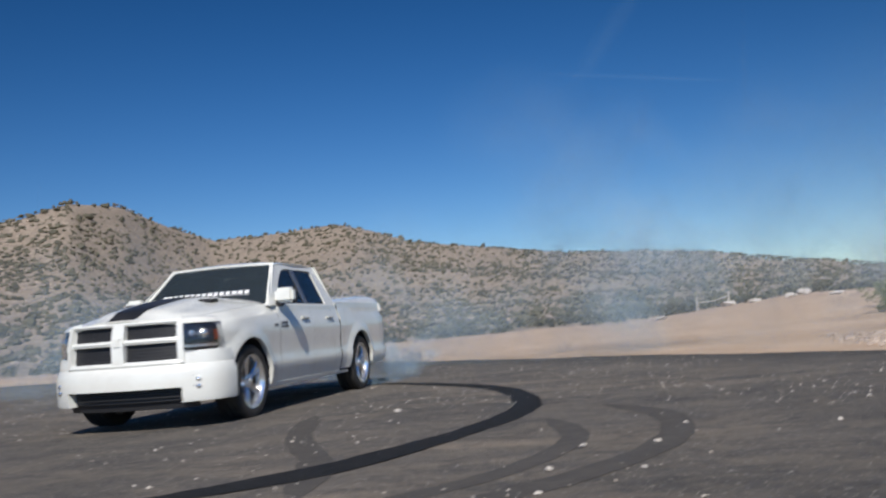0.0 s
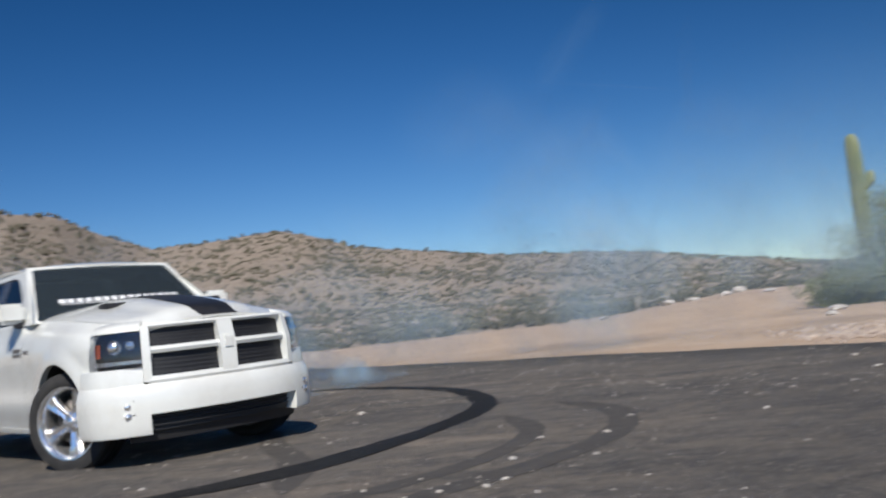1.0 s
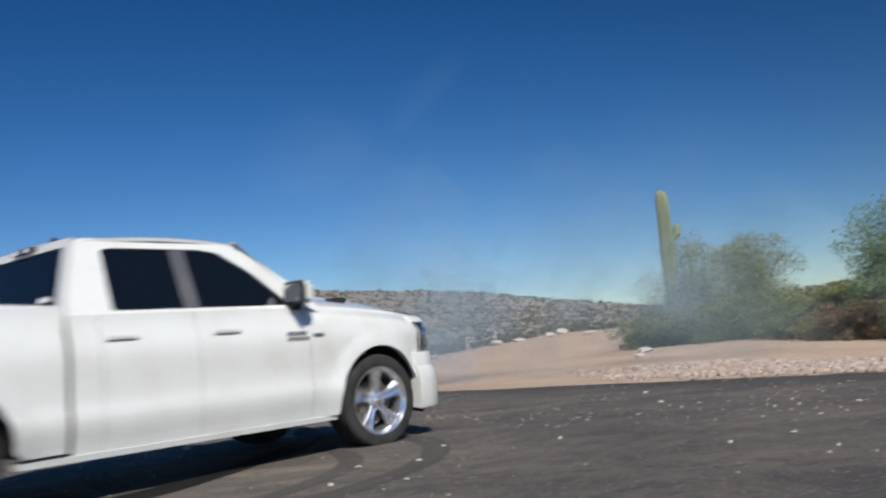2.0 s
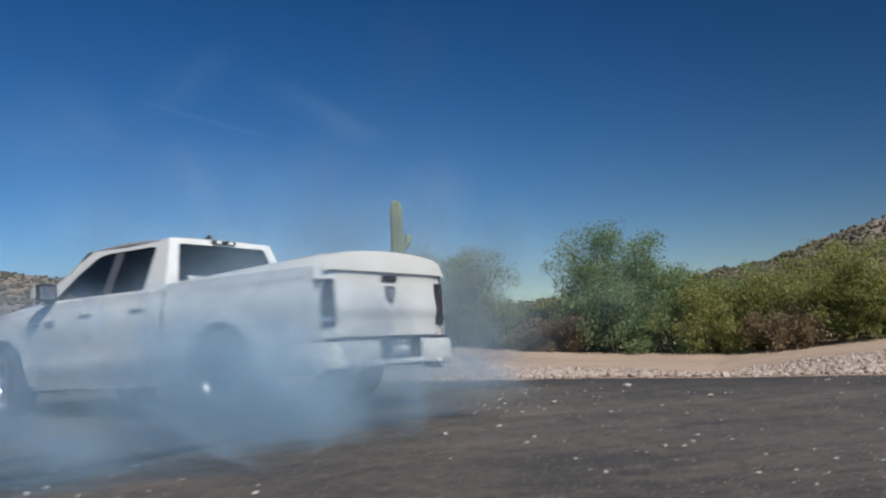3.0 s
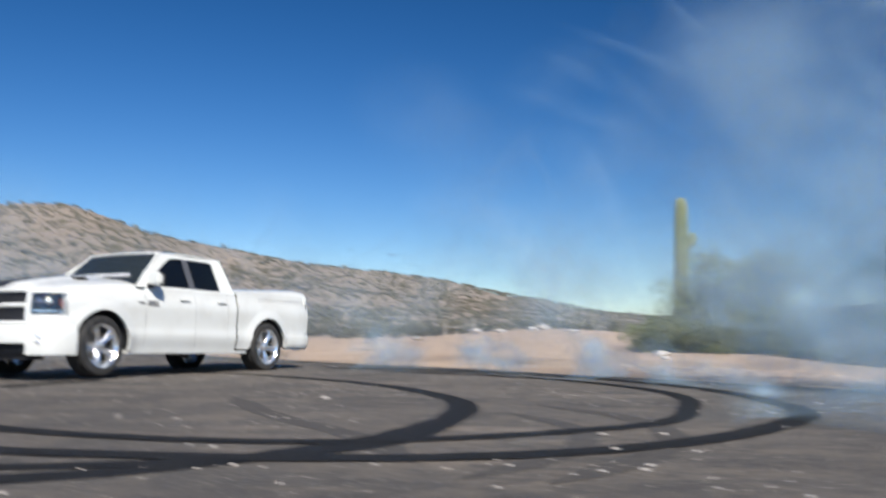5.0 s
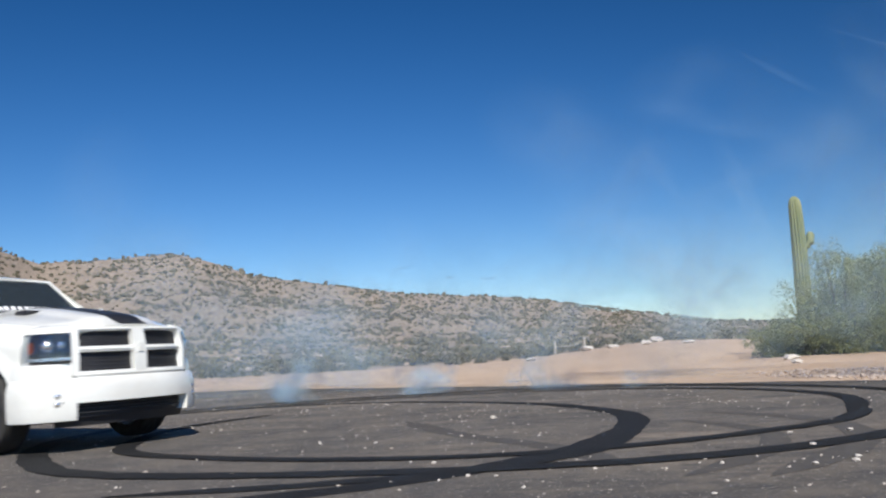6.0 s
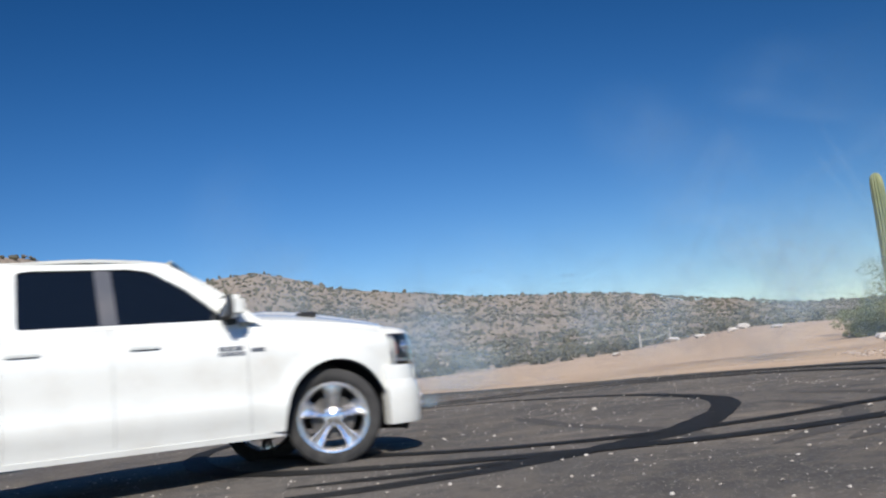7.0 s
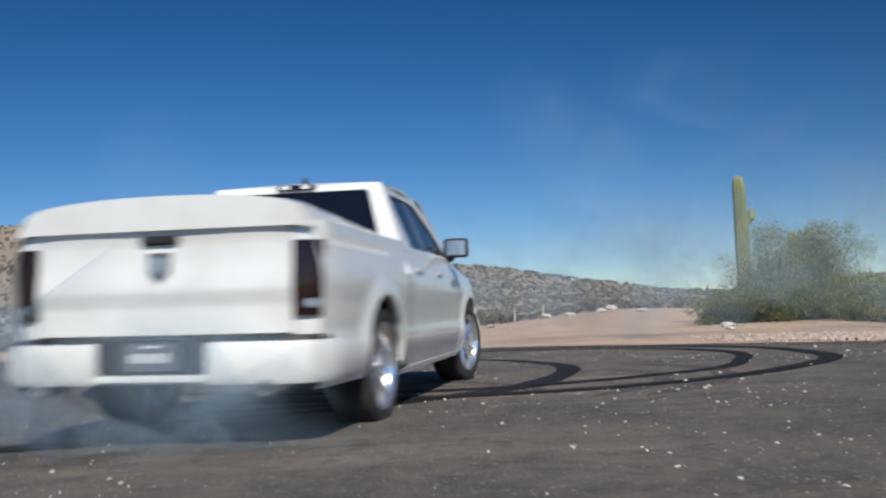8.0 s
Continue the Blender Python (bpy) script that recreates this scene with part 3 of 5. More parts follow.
    for k in range(15):
        v = -0.64 + 0.085 * k
        wd = 0.058 if k % 4 else 0.068
        part("banner_letter", grid([[screen(v + wd * q / 3, u, -0.002) for q in range(4)] for u in (0.310, 0.345, 0.380)])[0], decal_white, banner)
    part("cowl", box(bmesh.new(), (1.06, -0.84, 1.16), (1.22, 0.84, 1.205), 0.02), black_plastic, t)
    for s in (0.55, -0.10):
        part("wiper", tube([screen(s, 0.01, -0.02), screen(s - 0.25, 0.03, -0.018), screen(s - 0.5, 0.045, -0.014)], [0.010, 0.008, 0.006]), black_plastic, t)

    def behind(v, u, d):
        return (-0.955 + 0.165 * u + d, v * (1 - 0.22 * u), BELT + 0.55 * u)

    outer = [(0.90, -0.35), (0.90, 0), (0.895, 1.0), (0, 1.03), (-0.895, 1.0), (-0.90, 0), (-0.90, -0.35)]
    hole = rounded([(0.74, 0.12), (0.74, 0.90), (-0.74, 0.90), (-0.74, 0.12)], 0.05, 3)
    part("cab_back", framed(outer, hole, behind, 0.02), white_paint, t)
    part("back_window", pane(rounded([(0.735, 0.125), (0.735, 0.895), (-0.735, 0.895), (-0.735, 0.125)], 0.05, 3), behind, 0.012), tinted_glass, t, "dark tinted rear glass")
    for s in (0.45, -0.62):
        for k in range(6):
            p = behind(s + 0.03 * k, 0.21, -0.004)
            bars(t, "window_sticker", decal_white, (p[0], p[1], p[2]), (0, -1, 0), (0.3, 0, 1), [0.02], 0.03 + 0.012 * (k % 2), 0)
    # inside
    part("cab_floor", box(bmesh.new(), (-0.93, -0.86, 0.50), (1.3, 0.86, 0.56)), seat_cloth, t)
    part("dashboard", box(bmesh.new(), (0.80, -0.84, 0.80), (1.16, 0.84, 1.16), 0.06), black_plastic, t)
    for y in (0.40, -0.40):
        bm = box(bmesh.new(), (-0.10, y - 0.26, 0.56), (0.42, y + 0.26, 0.86), 0.06)
        box(bm, (-0.22, y - 0.25, 0.80), (-0.06, y + 0.25, 1.30), 0.06)
        box(bm, (-0.20, y - 0.13, 1.31), (-0.10, y + 0.13, 1.46), 0.03)
        part("seat", bm, seat_cloth, t)
    bm = box(bmesh.new(), (-0.80, -0.70, 0.56), (-0.40, 0.70, 0.84), 0.06)
    box(bm, (-0.88, -0.70, 0.80), (-0.74, 0.70, 1.25), 0.05)
    part("rear_bench", bm, seat_cloth, t)
    bm = turned([(0.175, -0.014), (0.19, 0.0), (0.175, 0.014), (0.16, 0.0), (0.175, -0.014)], 28)
    bmesh.ops.transform(bm, matrix=Matrix.Translation((0.72, 0.40, 1.10)) @ pose(0, 0, 0, 0, 0, 90) @ pose(0, 0, 0, -25, 0, 0), verts=bm.verts)
    part("steering_wheel", bm, black_plastic, t)
    # load bed with its hard cover
    bm = box(bmesh.new(), (-2.92, -0.82, 0.60), (-1.0, 0.82, 0.66))
    box(bm, (-1.02, -0.86, 0.60), (-0.99, 0.86, 1.28))
    part("bed_floor", bm, white_paint, t)
    rows = []
    for j in range(13):
        u = j / 12
        x = -0.99 - 2.035 * u
        row = []
        for k in range(25):
            v = k / 12 - 1
            row.append((x - 0.02 * (1 - v * v) * u, (0.905 - 0.02 * u) * v, 1.262 + (0.040 + 0.085 * u) * (1 - abs(v) ** 20) + (0.045 + 0.025 * u) * (1 - abs(v) ** 2.4) - 0.022 * smooth_step(0.965, 1.0, u)))
        rows.append(row)
    lip = [[(p[0] - 0.003, p[1], p[2] - 0.002) for p in rows[-1]], [(p[0] + 0.004, p[1], min(p[2] - 0.01, 1.245)) for p in rows[-1]]]
    cover = part("bed_cover", thicken(grid(rows)[0], 0.022), white_paint, t, "white hard bed cover with a slight crown")
    part("cover_lip", grid(lip)[0], white_paint, cover)
    part("cover_lock", box(bmesh.new(), (-2.93, -0.05, 1.436), (-2.87, 0.05, 1.452), 0.008), chrome, cover)
    # tailgate
    rows = []
    for j in range(15):
        z = 0.665 + (1.275 - 0.665) * j / 14
        row = []
        for k in range(25):
            y = 0.765 * (k / 12 - 1)
            x = -2.985 - 0.018 * (1 - (y / 0.78) ** 4) - 0.024 * smooth_step(0.865, 0.885, z) * (1 - smooth_step(0.89, 1.10, z))
            x -= 0.025 * smooth_step(1.20, 1.26, z)
            row.append((x, y, z))
        rows.append(row)
    gate = part("tailgate", thicken(grid(rows)[0], 0.06), white_paint, t)
    part("gate_handle", box(bmesh.new(), (-3.030, -0.115, 1.165), (-3.004, 0.115, 1.215), 0.010), black_plastic, gate)
    rim_pts = [(-0.062, 0.10), (0.062, 0.10), (0.062, 0.0), (0.0, -0.075), (-0.062, 0.0)]
    part("gate_emblem", pane(rim_pts, lambda a, b, d: (-3.032 + d, a, 1.02 + b), 0.0, 0.03), badge_dark, gate, "dark shield emblem with chrome face", smooth=False)
    part("emblem_face", pane([(a * 0.65, b * 0.6 + 0.012) for a, b in rim_pts], lambda a, b, d: (-3.038 + d, a, 1.02 + b), 0.0, 0.01), chrome, gate, smooth=False)
    for s in (1, -1):
        # tail lamp, wrapped round the corner
        plan = [(-3.005, s * 0.775), (-3.003, s * 0.84), (-2.987, s * 0.885), (-2.95, s * 0.912), (-2.925, s * 0.920)]
        plan = plan if s < 0 else plan[::-1]
        lamp = part("tail_light", sweep(plan, [(-0.06, 0.755), (0.012, 0.755), (0.018, 0.95), (0.006, 1.165), (-0.06, 1.165)]), smoked_red, t, "smoked dark red tail light")
        part("reverse_lens", sweep(plan[1:4], [(0.0, 0.795), (0.024, 0.795), (0.024, 0.85), (0.0, 0.85)]), clear_glass, lamp)
        part("reverse_reflector", sweep(plan[1:4], [(0.0, 0.80), (0.019, 0.80), (0.019, 0.845), (0.0, 0.845)]), chrome, lamp)
        plan2 = [(-2.99, s * 0.775), (-2.985, s * 0.85), (-2.965, s * 0.89), (-2.90, s * 0.925)]
        plan2 = plan2 if s < 0 else plan2[::-1]
        part("bed_corner", sweep(plan2, [(-0.05, 1.165), (0.004, 1.165), (-0.004, 1.28), (-0.05, 1.28)]), white_paint, t)
        part("bed_corner", sweep(plan2, [(-0.05, 0.655), (0.006, 0.655), (0.008, 0.755), (-0.05, 0.755)]), white_paint, t)
    # rear bumper in two halves with the plate between
    for s in (1, -1):
        plan = [(-2.32, s * 0.955), (-2.75, s * 0.955), (-2.95, s * 0.945), (-3.06, s * 0.88), (-3.10, s * 0.75), (-3.115, s * 0.325)]
        plan = plan if s > 0 else plan[::-1]
        b = part("rear_bumper", sweep(plan, [(-0.05, 0.41), (0.0, 0.40), (0.018, 0.44), (0.018, 0.58), (0.0, 0.625), (-0.05, 0.625)]), white_paint, t)
        part("bumper_step", sweep(plan[:5] if s > 0 else plan[1:], [(-0.16, 0.626), (-0.004, 0.626), (-0.010, 0.648), (-0.16, 0.650)]), black_plastic, b)
        pipe = turned([(0.030, -0.16), (0.046, -0.16), (0.050, 0.02), (0.044, 0.04), (0.038, 0.03), (0.036, -0.14)], 24)
        bmesh.ops.transform(pipe, matrix=Matrix.Translation((-3.09, s * 0.66, 0.385)) @ pose(0, 0, 0, 0, 0, 90), verts=pipe.verts)
        part("exhaust_tip", pipe, chrome, t, "round chrome exhaust tip")
    plate = part("plate_recess", box(bmesh.new(), (-3.11, -0.33, 0.455), (-3.05, 0.33, 0.645), 0.012), black_plastic, t)
    part("plate_step", box(bmesh.new(), (-3.13, -0.335, 0.405), (-3.05, 0.335, 0.452), 0.012), white_paint, t)
    part("number_plate", box(bmesh.new(), (-3.119, -0.155, 0.475), (-3.112, 0.155, 0.625), 0.003), badge_dark, plate, "dull grey number plate")
    bars(plate, "plate_mark", decal_white, (-3.120, 0.12, 0.52), (0, -1, 0), (0, 0, 1), [0.03, 0.03, 0.03, 0.03, 0.03], 0.05, 0.018)
    bars(plate, "plate_mark", decal_white, (-3.120, 0.06, 0.60), (0, -1, 0), (0, 0, 1), [0.12], 0.012, 0.0)
    return t


truck = pickup()
wheels = [wheel_part(truck, s) for s in (1, -1, 1, -1)]
for w, (x, y) in zip(wheels, ((AXLE, 0.815), (AXLE, -0.815), (-AXLE, 0.815), (-AXLE, -0.815))):
    w.location = (x, y, HUB)

# ---- land ----
land = material("desert_ground", 0.95)
n = Nodes(land)
length = n.tree.nodes.new("ShaderNodeVectorMath")
length.operation = "LENGTH"
n.link(n.where, length.inputs[0])
wander = n.sum(length.outputs["Value"], n.sum(n.grain(0.05, 4), 40.0, "MULTIPLY"), "ADD")
stony = n.steps(n.sum(wander, 300.0, "DIVIDE"), (0.32, (0, 0, 0)), (0.42, (1, 1, 1)))
sand = n.blend(n.steps(n.grain(0.35, 6), (0.35, (0, 0, 0)), (0.7, (1, 1, 1))), (0.40, 0.285, 0.195), (0.50, 0.375, 0.27))
sand = n.blend(n.steps(n.grain(14, 5, 0.7), (0.5, (0, 0, 0)), (0.75, (0.5, 0.5, 0.5))), sand, (0.24, 0.17, 0.12))
rocky = n.blend(n.steps(n.grain(0.02, 6, 0.7), (0.35, (0, 0, 0)), (0.65, (1, 1, 1))), (0.255, 0.20, 0.15), (0.20, 0.16, 0.122))
rocky = n.blend(n.steps(n.grain(0.35, 5, 0.75), (0.48, (0, 0, 0)), (0.62, (0.8, 0.8, 0.8))), rocky, (0.34, 0.285, 0.228))
n.colour(n.blend(stony, sand, rocky))
n.bump(n.grain(2.5, 8, 0.7), 0.5, 0.12)
ground = tagged(new("ground", ground_mesh()), "pale sandy desert ground rising to stony hills", "ground", kind="structure")
ground.data.materials.append(land)

tarmac = material("old_tarmac", 0.88)
n = Nodes(tarmac)
wide = n.add("ShaderNodeMapping", Scale=(0.25, 0.9, 1.0), Rotation=(0, 0, radians(20)))
n.link(n.where, wide.inputs["Vector"])
base = n.blend(n.steps(n.grain(0.55, 6, 0.65), (0.40, (0, 0, 0)), (0.62, (1, 1, 1))), (0.058, 0.052, 0.046), (0.125, 0.108, 0.090))
base = n.blend(n.steps(n.grain(0.8, 6, 0.7, wide.outputs[0]), (0.52, (0, 0, 0)), (0.68, (0.85, 0.85, 0.85))), base, (0.27, 0.215, 0.155))
base = n.blend(n.steps(n.grain(1.9, 5, 0.7, wide.outputs[0]), (0.53, (0, 0, 0)), (0.68, (0.65, 0.65, 0.65))), base, (0.036, 0.035, 0.035))
fleck = n.add("ShaderNodeTexVoronoi", Scale=38.0)
n.link(n.where, fleck.inputs["Vector"])
base = n.blend(n.steps(fleck.outputs["Distance"], (0.12, (0.9, 0.9, 0.9)), (0.28, (0, 0, 0))), base, (0.36, 0.32, 0.275))
base = n.blend(n.steps(n.grain(90, 3, 0.7), (0.4, (0, 0, 0)), (0.8, (0.5, 0.5, 0.5))), base, (0.14, 0.125, 0.11))
patch = n.steps(n.grain(1.3, 8, 0.78), (0.47, (0, 0, 0)), (0.60, (0.75, 0.75, 0.75)))
base = n.blend(patch, base, (0.155, 0.130, 0.102))
worn = n.steps(n.grain(5.5, 6, 0.8), (0.50, (0, 0, 0)), (0.64, (0.7, 0.7, 0.7)))
base = n.blend(worn, base, (0.050, 0.046, 0.043))
chips = n.add("ShaderNodeTexVoronoi", Scale=11.0)
n.link(n.where, chips.inputs["Vector"])
base = n.blend(n.steps(chips.outputs["Distance"], (0.07, (0.85, 0.85, 0.85)), (0.15, (0, 0, 0))), base, (0.30, 0.265, 0.22))
# a darker sealed strip along the rim of the lot
inset = n.tree.nodes.new("ShaderNodeAttribute")
inset.attribute_name = "inside"
ragged = n.sum(inset.outputs["Fac"], n.sum(n.grain(0.5, 6, 0.7), 5.0, "MULTIPLY"), "ADD")
strip = n.steps(n.sum(ragged, 10.0, "DIVIDE"), (0.30, (0.75, 0.75, 0.75)), (0.60, (0, 0, 0)))
base = n.blend(strip, base, (0.034, 0.032, 0.031))
n.colour(base)
n.bump(n.sum(n.grain(60, 5, 0.75), n.sum(n.grain(4, 4), 3.0, "MULTIPLY"), "ADD"), 0.8, 0.02)


def lot_mesh():
    verts, faces, inside = [], [], []
    xs = [-60 + 1.0 * k for k in range(40)] + [-20 + 0.12 * k for k in range(292)] + [15.0 + 1.5 * k for k in range(31)]
    for x in xs:
        far = knots(x, EDGE)
        far += 0.30 * noise.noise((x * 0.9, 2.0, 0.0)) + 0.14 * noise.noise((x * 4.0, 5.0, 0.0))
        far = max(far, -44)
        near = min(0.0, far - 6.0)
        rows = [(-45 if near > -44 else near - 1, 0.012), (near, 0.012), (far - 3.0, 0.012), (far - 0.25, 0.012), (far, -0.02)]
        verts += [(x, y, z) for y, z in rows]
        inside += [far - y for y, z in rows]
    for k in range(len(xs) - 1):
        for j in range(4):
            a = 5 * k + j
            faces.append((a, a + 5, a + 6, a + 1))
    me = bpy.data.meshes.new("tarmac_lot")
    me.from_pydata(verts, [], faces)
    me.attributes.new("inside", "FLOAT", "POINT").data.foreach_set("value", inside)
    return me


lot = tagged(new("pavement", lot_mesh()), "worn dark tarmac lot with dust and tyre scuffs", "tarmac", kind="structure")
lot.data.materials.append(tarmac)


# ---- tyre marks ----
def mark_material(name, dark, cover):
    m = material(name, 0.75)
    n = Nodes(m)
    mottled = n.blend(n.steps(n.grain(7, 5, 0.75), (0.40, (0, 0, 0)), (0.75, (1, 1, 1))), dark, cover)
    n.colour(n.blend(n.steps(n.grain(70, 3, 0.7), (0.5, (0, 0, 0)), (0.8, (0.45, 0.45, 0.45))), mottled, (0.07, 0.065, 0.06)))
    n.bsdf.inputs["Specular IOR Level"].default_value = 0.2
    n.bump(n.grain(60, 5, 0.75), 0.4, 0.008)
    return m


fresh_rubber = mark_material("fresh_rubber_mark", (0.008, 0.008, 0.008), (0.019, 0.0185, 0.018))
old_rubber = mark_material("old_rubber_mark", (0.066, 0.060, 0.054), (0.105, 0.092, 0.079))


def curve_through(points, step=0.12):
    """Evenly stepped places on a smooth curve through the points."""
    out = []
    for k in range(len(points) - 1):
        p0, p1, p2, p3 = (Vector(points[min(max(j, 0), len(points) - 1)]) for j in (k - 1, k, k + 1, k + 2))
        n = max(2, int((p2 - p1).length / step))
        for j in range(n):
            t = j / n
            out.append(0.5 * (2 * p1 + (p2 - p0) * t + (2 * p0 - 5 * p1 + 4 * p2 - p3) * t * t + (3 * p1 - p0 - 3 * p2 + p3) * t**3))
    out.append(Vector(points[-1]))
    return out


def tyre_mark(points, wide, mat, z, label, fade=0.6):
    path = curve_through([(*p, 0) for p in points])
    bm = bmesh.new()
    rows = []
    for k, p in enumerate(path):
        way = (path[min(k + 1, len(path) - 1)] - path[max(k - 1, 0)]).normalized()
        side = Vector((way.y, -way.x, 0))
        ends = min(1.0, (min(k, len(path) - 1 - k) * 0.12 + 0.05) / fade)
        a = wide * 0.5 * ends * (1 + 0.25 * noise.noise((p.x * 5, p.y * 5, z * 90)))
        b = wide * 0.5 * ends * (1 + 0.25 * noise.noise((p.x * 5, p.y * 5, 30 + z * 90)))
        rows.append([p + side * a + Vector((0, 0, z)), p + side * a * 0.4 + Vector((0, 0, z + 0.001)), p - side * b * 0.4 + Vector((0, 0, z + 0.001)), p - side * b + Vector((0, 0, z))])
    grid(rows, bm)
    bmesh.ops.recalc_face_normals(bm, faces=bm.faces)
    if bm.faces and sum(f.normal.z for f in bm.faces) < 0:
        bmesh.ops.reverse_faces(bm, faces=bm.faces)
    me = bpy.data.meshes.new("tyre_mark")
    bm.to_mesh(me)
    bm.free()
    me.materials.append(mat)
    return tagged(new("tyre_mark", me), label, "tyre mark", group="tyre marks on the tarmac")


tyre_mark([(-7.4, 13.4), (-5.9, 13.4), (-4.5, 12.9), (-3.3, 11.75), (-2.25, 10.35), (-1.58, 8.55), (-1.47, 7.1), (-1.85, 5.55), (-2.6, 4.25), (-3.6, 3.4), (-5.0, 2.9)], 0.27, fresh_rubber, 0.016, "black curved tyre mark from an earlier donut")
tyre_mark([(-1.52, 6.7), (-1.80, 5.35), (-2.15, 4.6), (-2.7, 4.1), (-3.5, 3.75), (-4.8, 3.6)], 0.20, fresh_rubber, 0.018, "narrow black tyre mark beside a wider one")
tyre_mark([(-3.7, 8.3), (-3.1, 6.6), (-2.3, 5.1), (-1.9, 3.9)], 0.22, old_rubber, 0.014, "faded grey tyre mark on dusty tarmac")
tyre_mark([(-0.75, 7.6), (-0.22, 6.6), (-0.15, 5.4), (-0.55, 4.3), (-1.3, 3.3)], 0.22, old_rubber, 0.0145, "faded grey tyre mark on dusty tarmac")
tyre_mark([(-1.1, 6.8), (-0.75, 5.6), (-1.0, 4.4), (-1.7, 3.4)], 0.18, old_rubber, 0.0142, "faded grey tyre mark on dusty tarmac")


def truck_at(t):
    """Where the truck stands at a time, with its heading in radians: a smooth curve through its rows."""
    ts = [r[0] for r in TRUCK_PATH]
    k = min(max(int(np.searchsorted(ts, t)) - 1, 0), len(ts) - 2)
    out = []
    for c in (1, 2, 3):
        def slope(j, c=c):
            a, b = max(j - 1, 0), min(j + 1, len(ts) - 1)
            return (TRUCK_PATH[b][c] - TRUCK_PATH[a][c]) / (ts[b] - ts[a])

        d = ts[k + 1] - ts[k]
        u = (t - ts[k]) / d
        out.append((2 * u**3 - 3 * u**2 + 1) * TRUCK_PATH[k][c] + (u**3 - 2 * u**2 + u) * d * slope(k) + (3 * u**2 - 2 * u**3) * TRUCK_PATH[k + 1][c] + (u**3 - u**2) * d * slope(k + 1))
    return [out[0], out[1], radians(out[2])]


laid = []
for side_of in (0.80, -0.80):
    for k in range(15):
        t0, t1 = 0.6 + 0.5 * k - 0.04, 0.6 + 0.5 * (k + 1) + 0.04
        if t1 > 8.2:
            continue
        spots = []
        for j in range(6):
            x, y, a = truck_at(min(t0 + (t1 - t0) * j / 5, 8.0))
            spots.append((x - AXLE * math.cos(a) - side_of * math.sin(a), y - AXLE * math.sin(a) + side_of * math.cos(a)))
        m = tyre_mark(spots, 0.25 if side_of < 0 else 0.20, fresh_rubber, 0.020 + 0.0004 * k, "fresh black tyre mark burnt onto the tarmac", fade=0.06)
        laid.append((t1 - 0.04, m))


# ---- stones ----
def pebble_material(name, a, b):
    m = material(name, 0.85)
    n = Nodes(m)
    isle = n.tree.nodes.new("ShaderNodeNewGeometry").outputs["Random Per Island"]
    n.colour(n.blend(n.grain(12, 4), n.steps(isle, (0.0, a), (1.0, b)), (0.32, 0.27, 0.22)))
    return m


pale_stone = pebble_material("pale_stone", (0.42, 0.37, 0.32), (0.72, 0.68, 0.62))
pink_gravel = pebble_material("pink_gravel", (0.30, 0.21, 0.16), (0.62, 0.50, 0.41))
ICO = [Vector(v).normalized() for v in ((0, 1, 1.618), (0, -1, 1.618), (0, 1, -1.618), (0, -1, -1.618), (1, 1.618, 0), (-1, 1.618, 0), (1, -1.618, 0), (-1, -1.618, 0), (1.618, 0, 1), (1.618, 0, -1), (-1.618, 0, 1), (-1.618, 0, -1))]
ICO_FACES = [f for f in ((a, b, c) for a in range(12) for b in range(a + 1, 12) for c in range(b + 1, 12)) if all((ICO[i] - ICO[j]).length < 1.2 for i, j in ((f[0], f[1]), (f[1], f[2]), (f[0], f[2])))]
ICO_FACES = [f if (ICO[f[1]] - ICO[f[0]]).cross(ICO[f[2]] - ICO[f[0]]).dot(ICO[f[0]]) > 0 else f[::-1] for f in ICO_FACES]


def lumps(name, places, mat, flat=0.6, rough=0.3):
    """Many small rough lumps in one mesh, from (x, y, z, size)."""
    rng = random.Random(len(places))
    verts, faces = [], []
    for x, y, z, s in places:
        at = len(verts)
        a = rng.uniform(0, 6.28)
        c, d = math.cos(a), math.sin(a)
        sx, sy, sz = s * rng.uniform(0.7, 1.3), s * rng.uniform(0.7, 1.2), s * flat * rng.uniform(0.7, 1.3)
        for v in ICO:
            k = 1 + rng.uniform(-rough, rough)
            px, py = v.x * sx * k, v.y * sy * k
            verts.append((x + px * c - py * d, y + px * d + py * c, z + v.z * sz * k))
        faces += [(f[0] + at, f[1] + at, f[2] + at) for f in ICO_FACES]
    me = bpy.data.meshes.new(name)
    me.from_pydata(verts, [], faces)
    me.materials.append(mat)
    return me


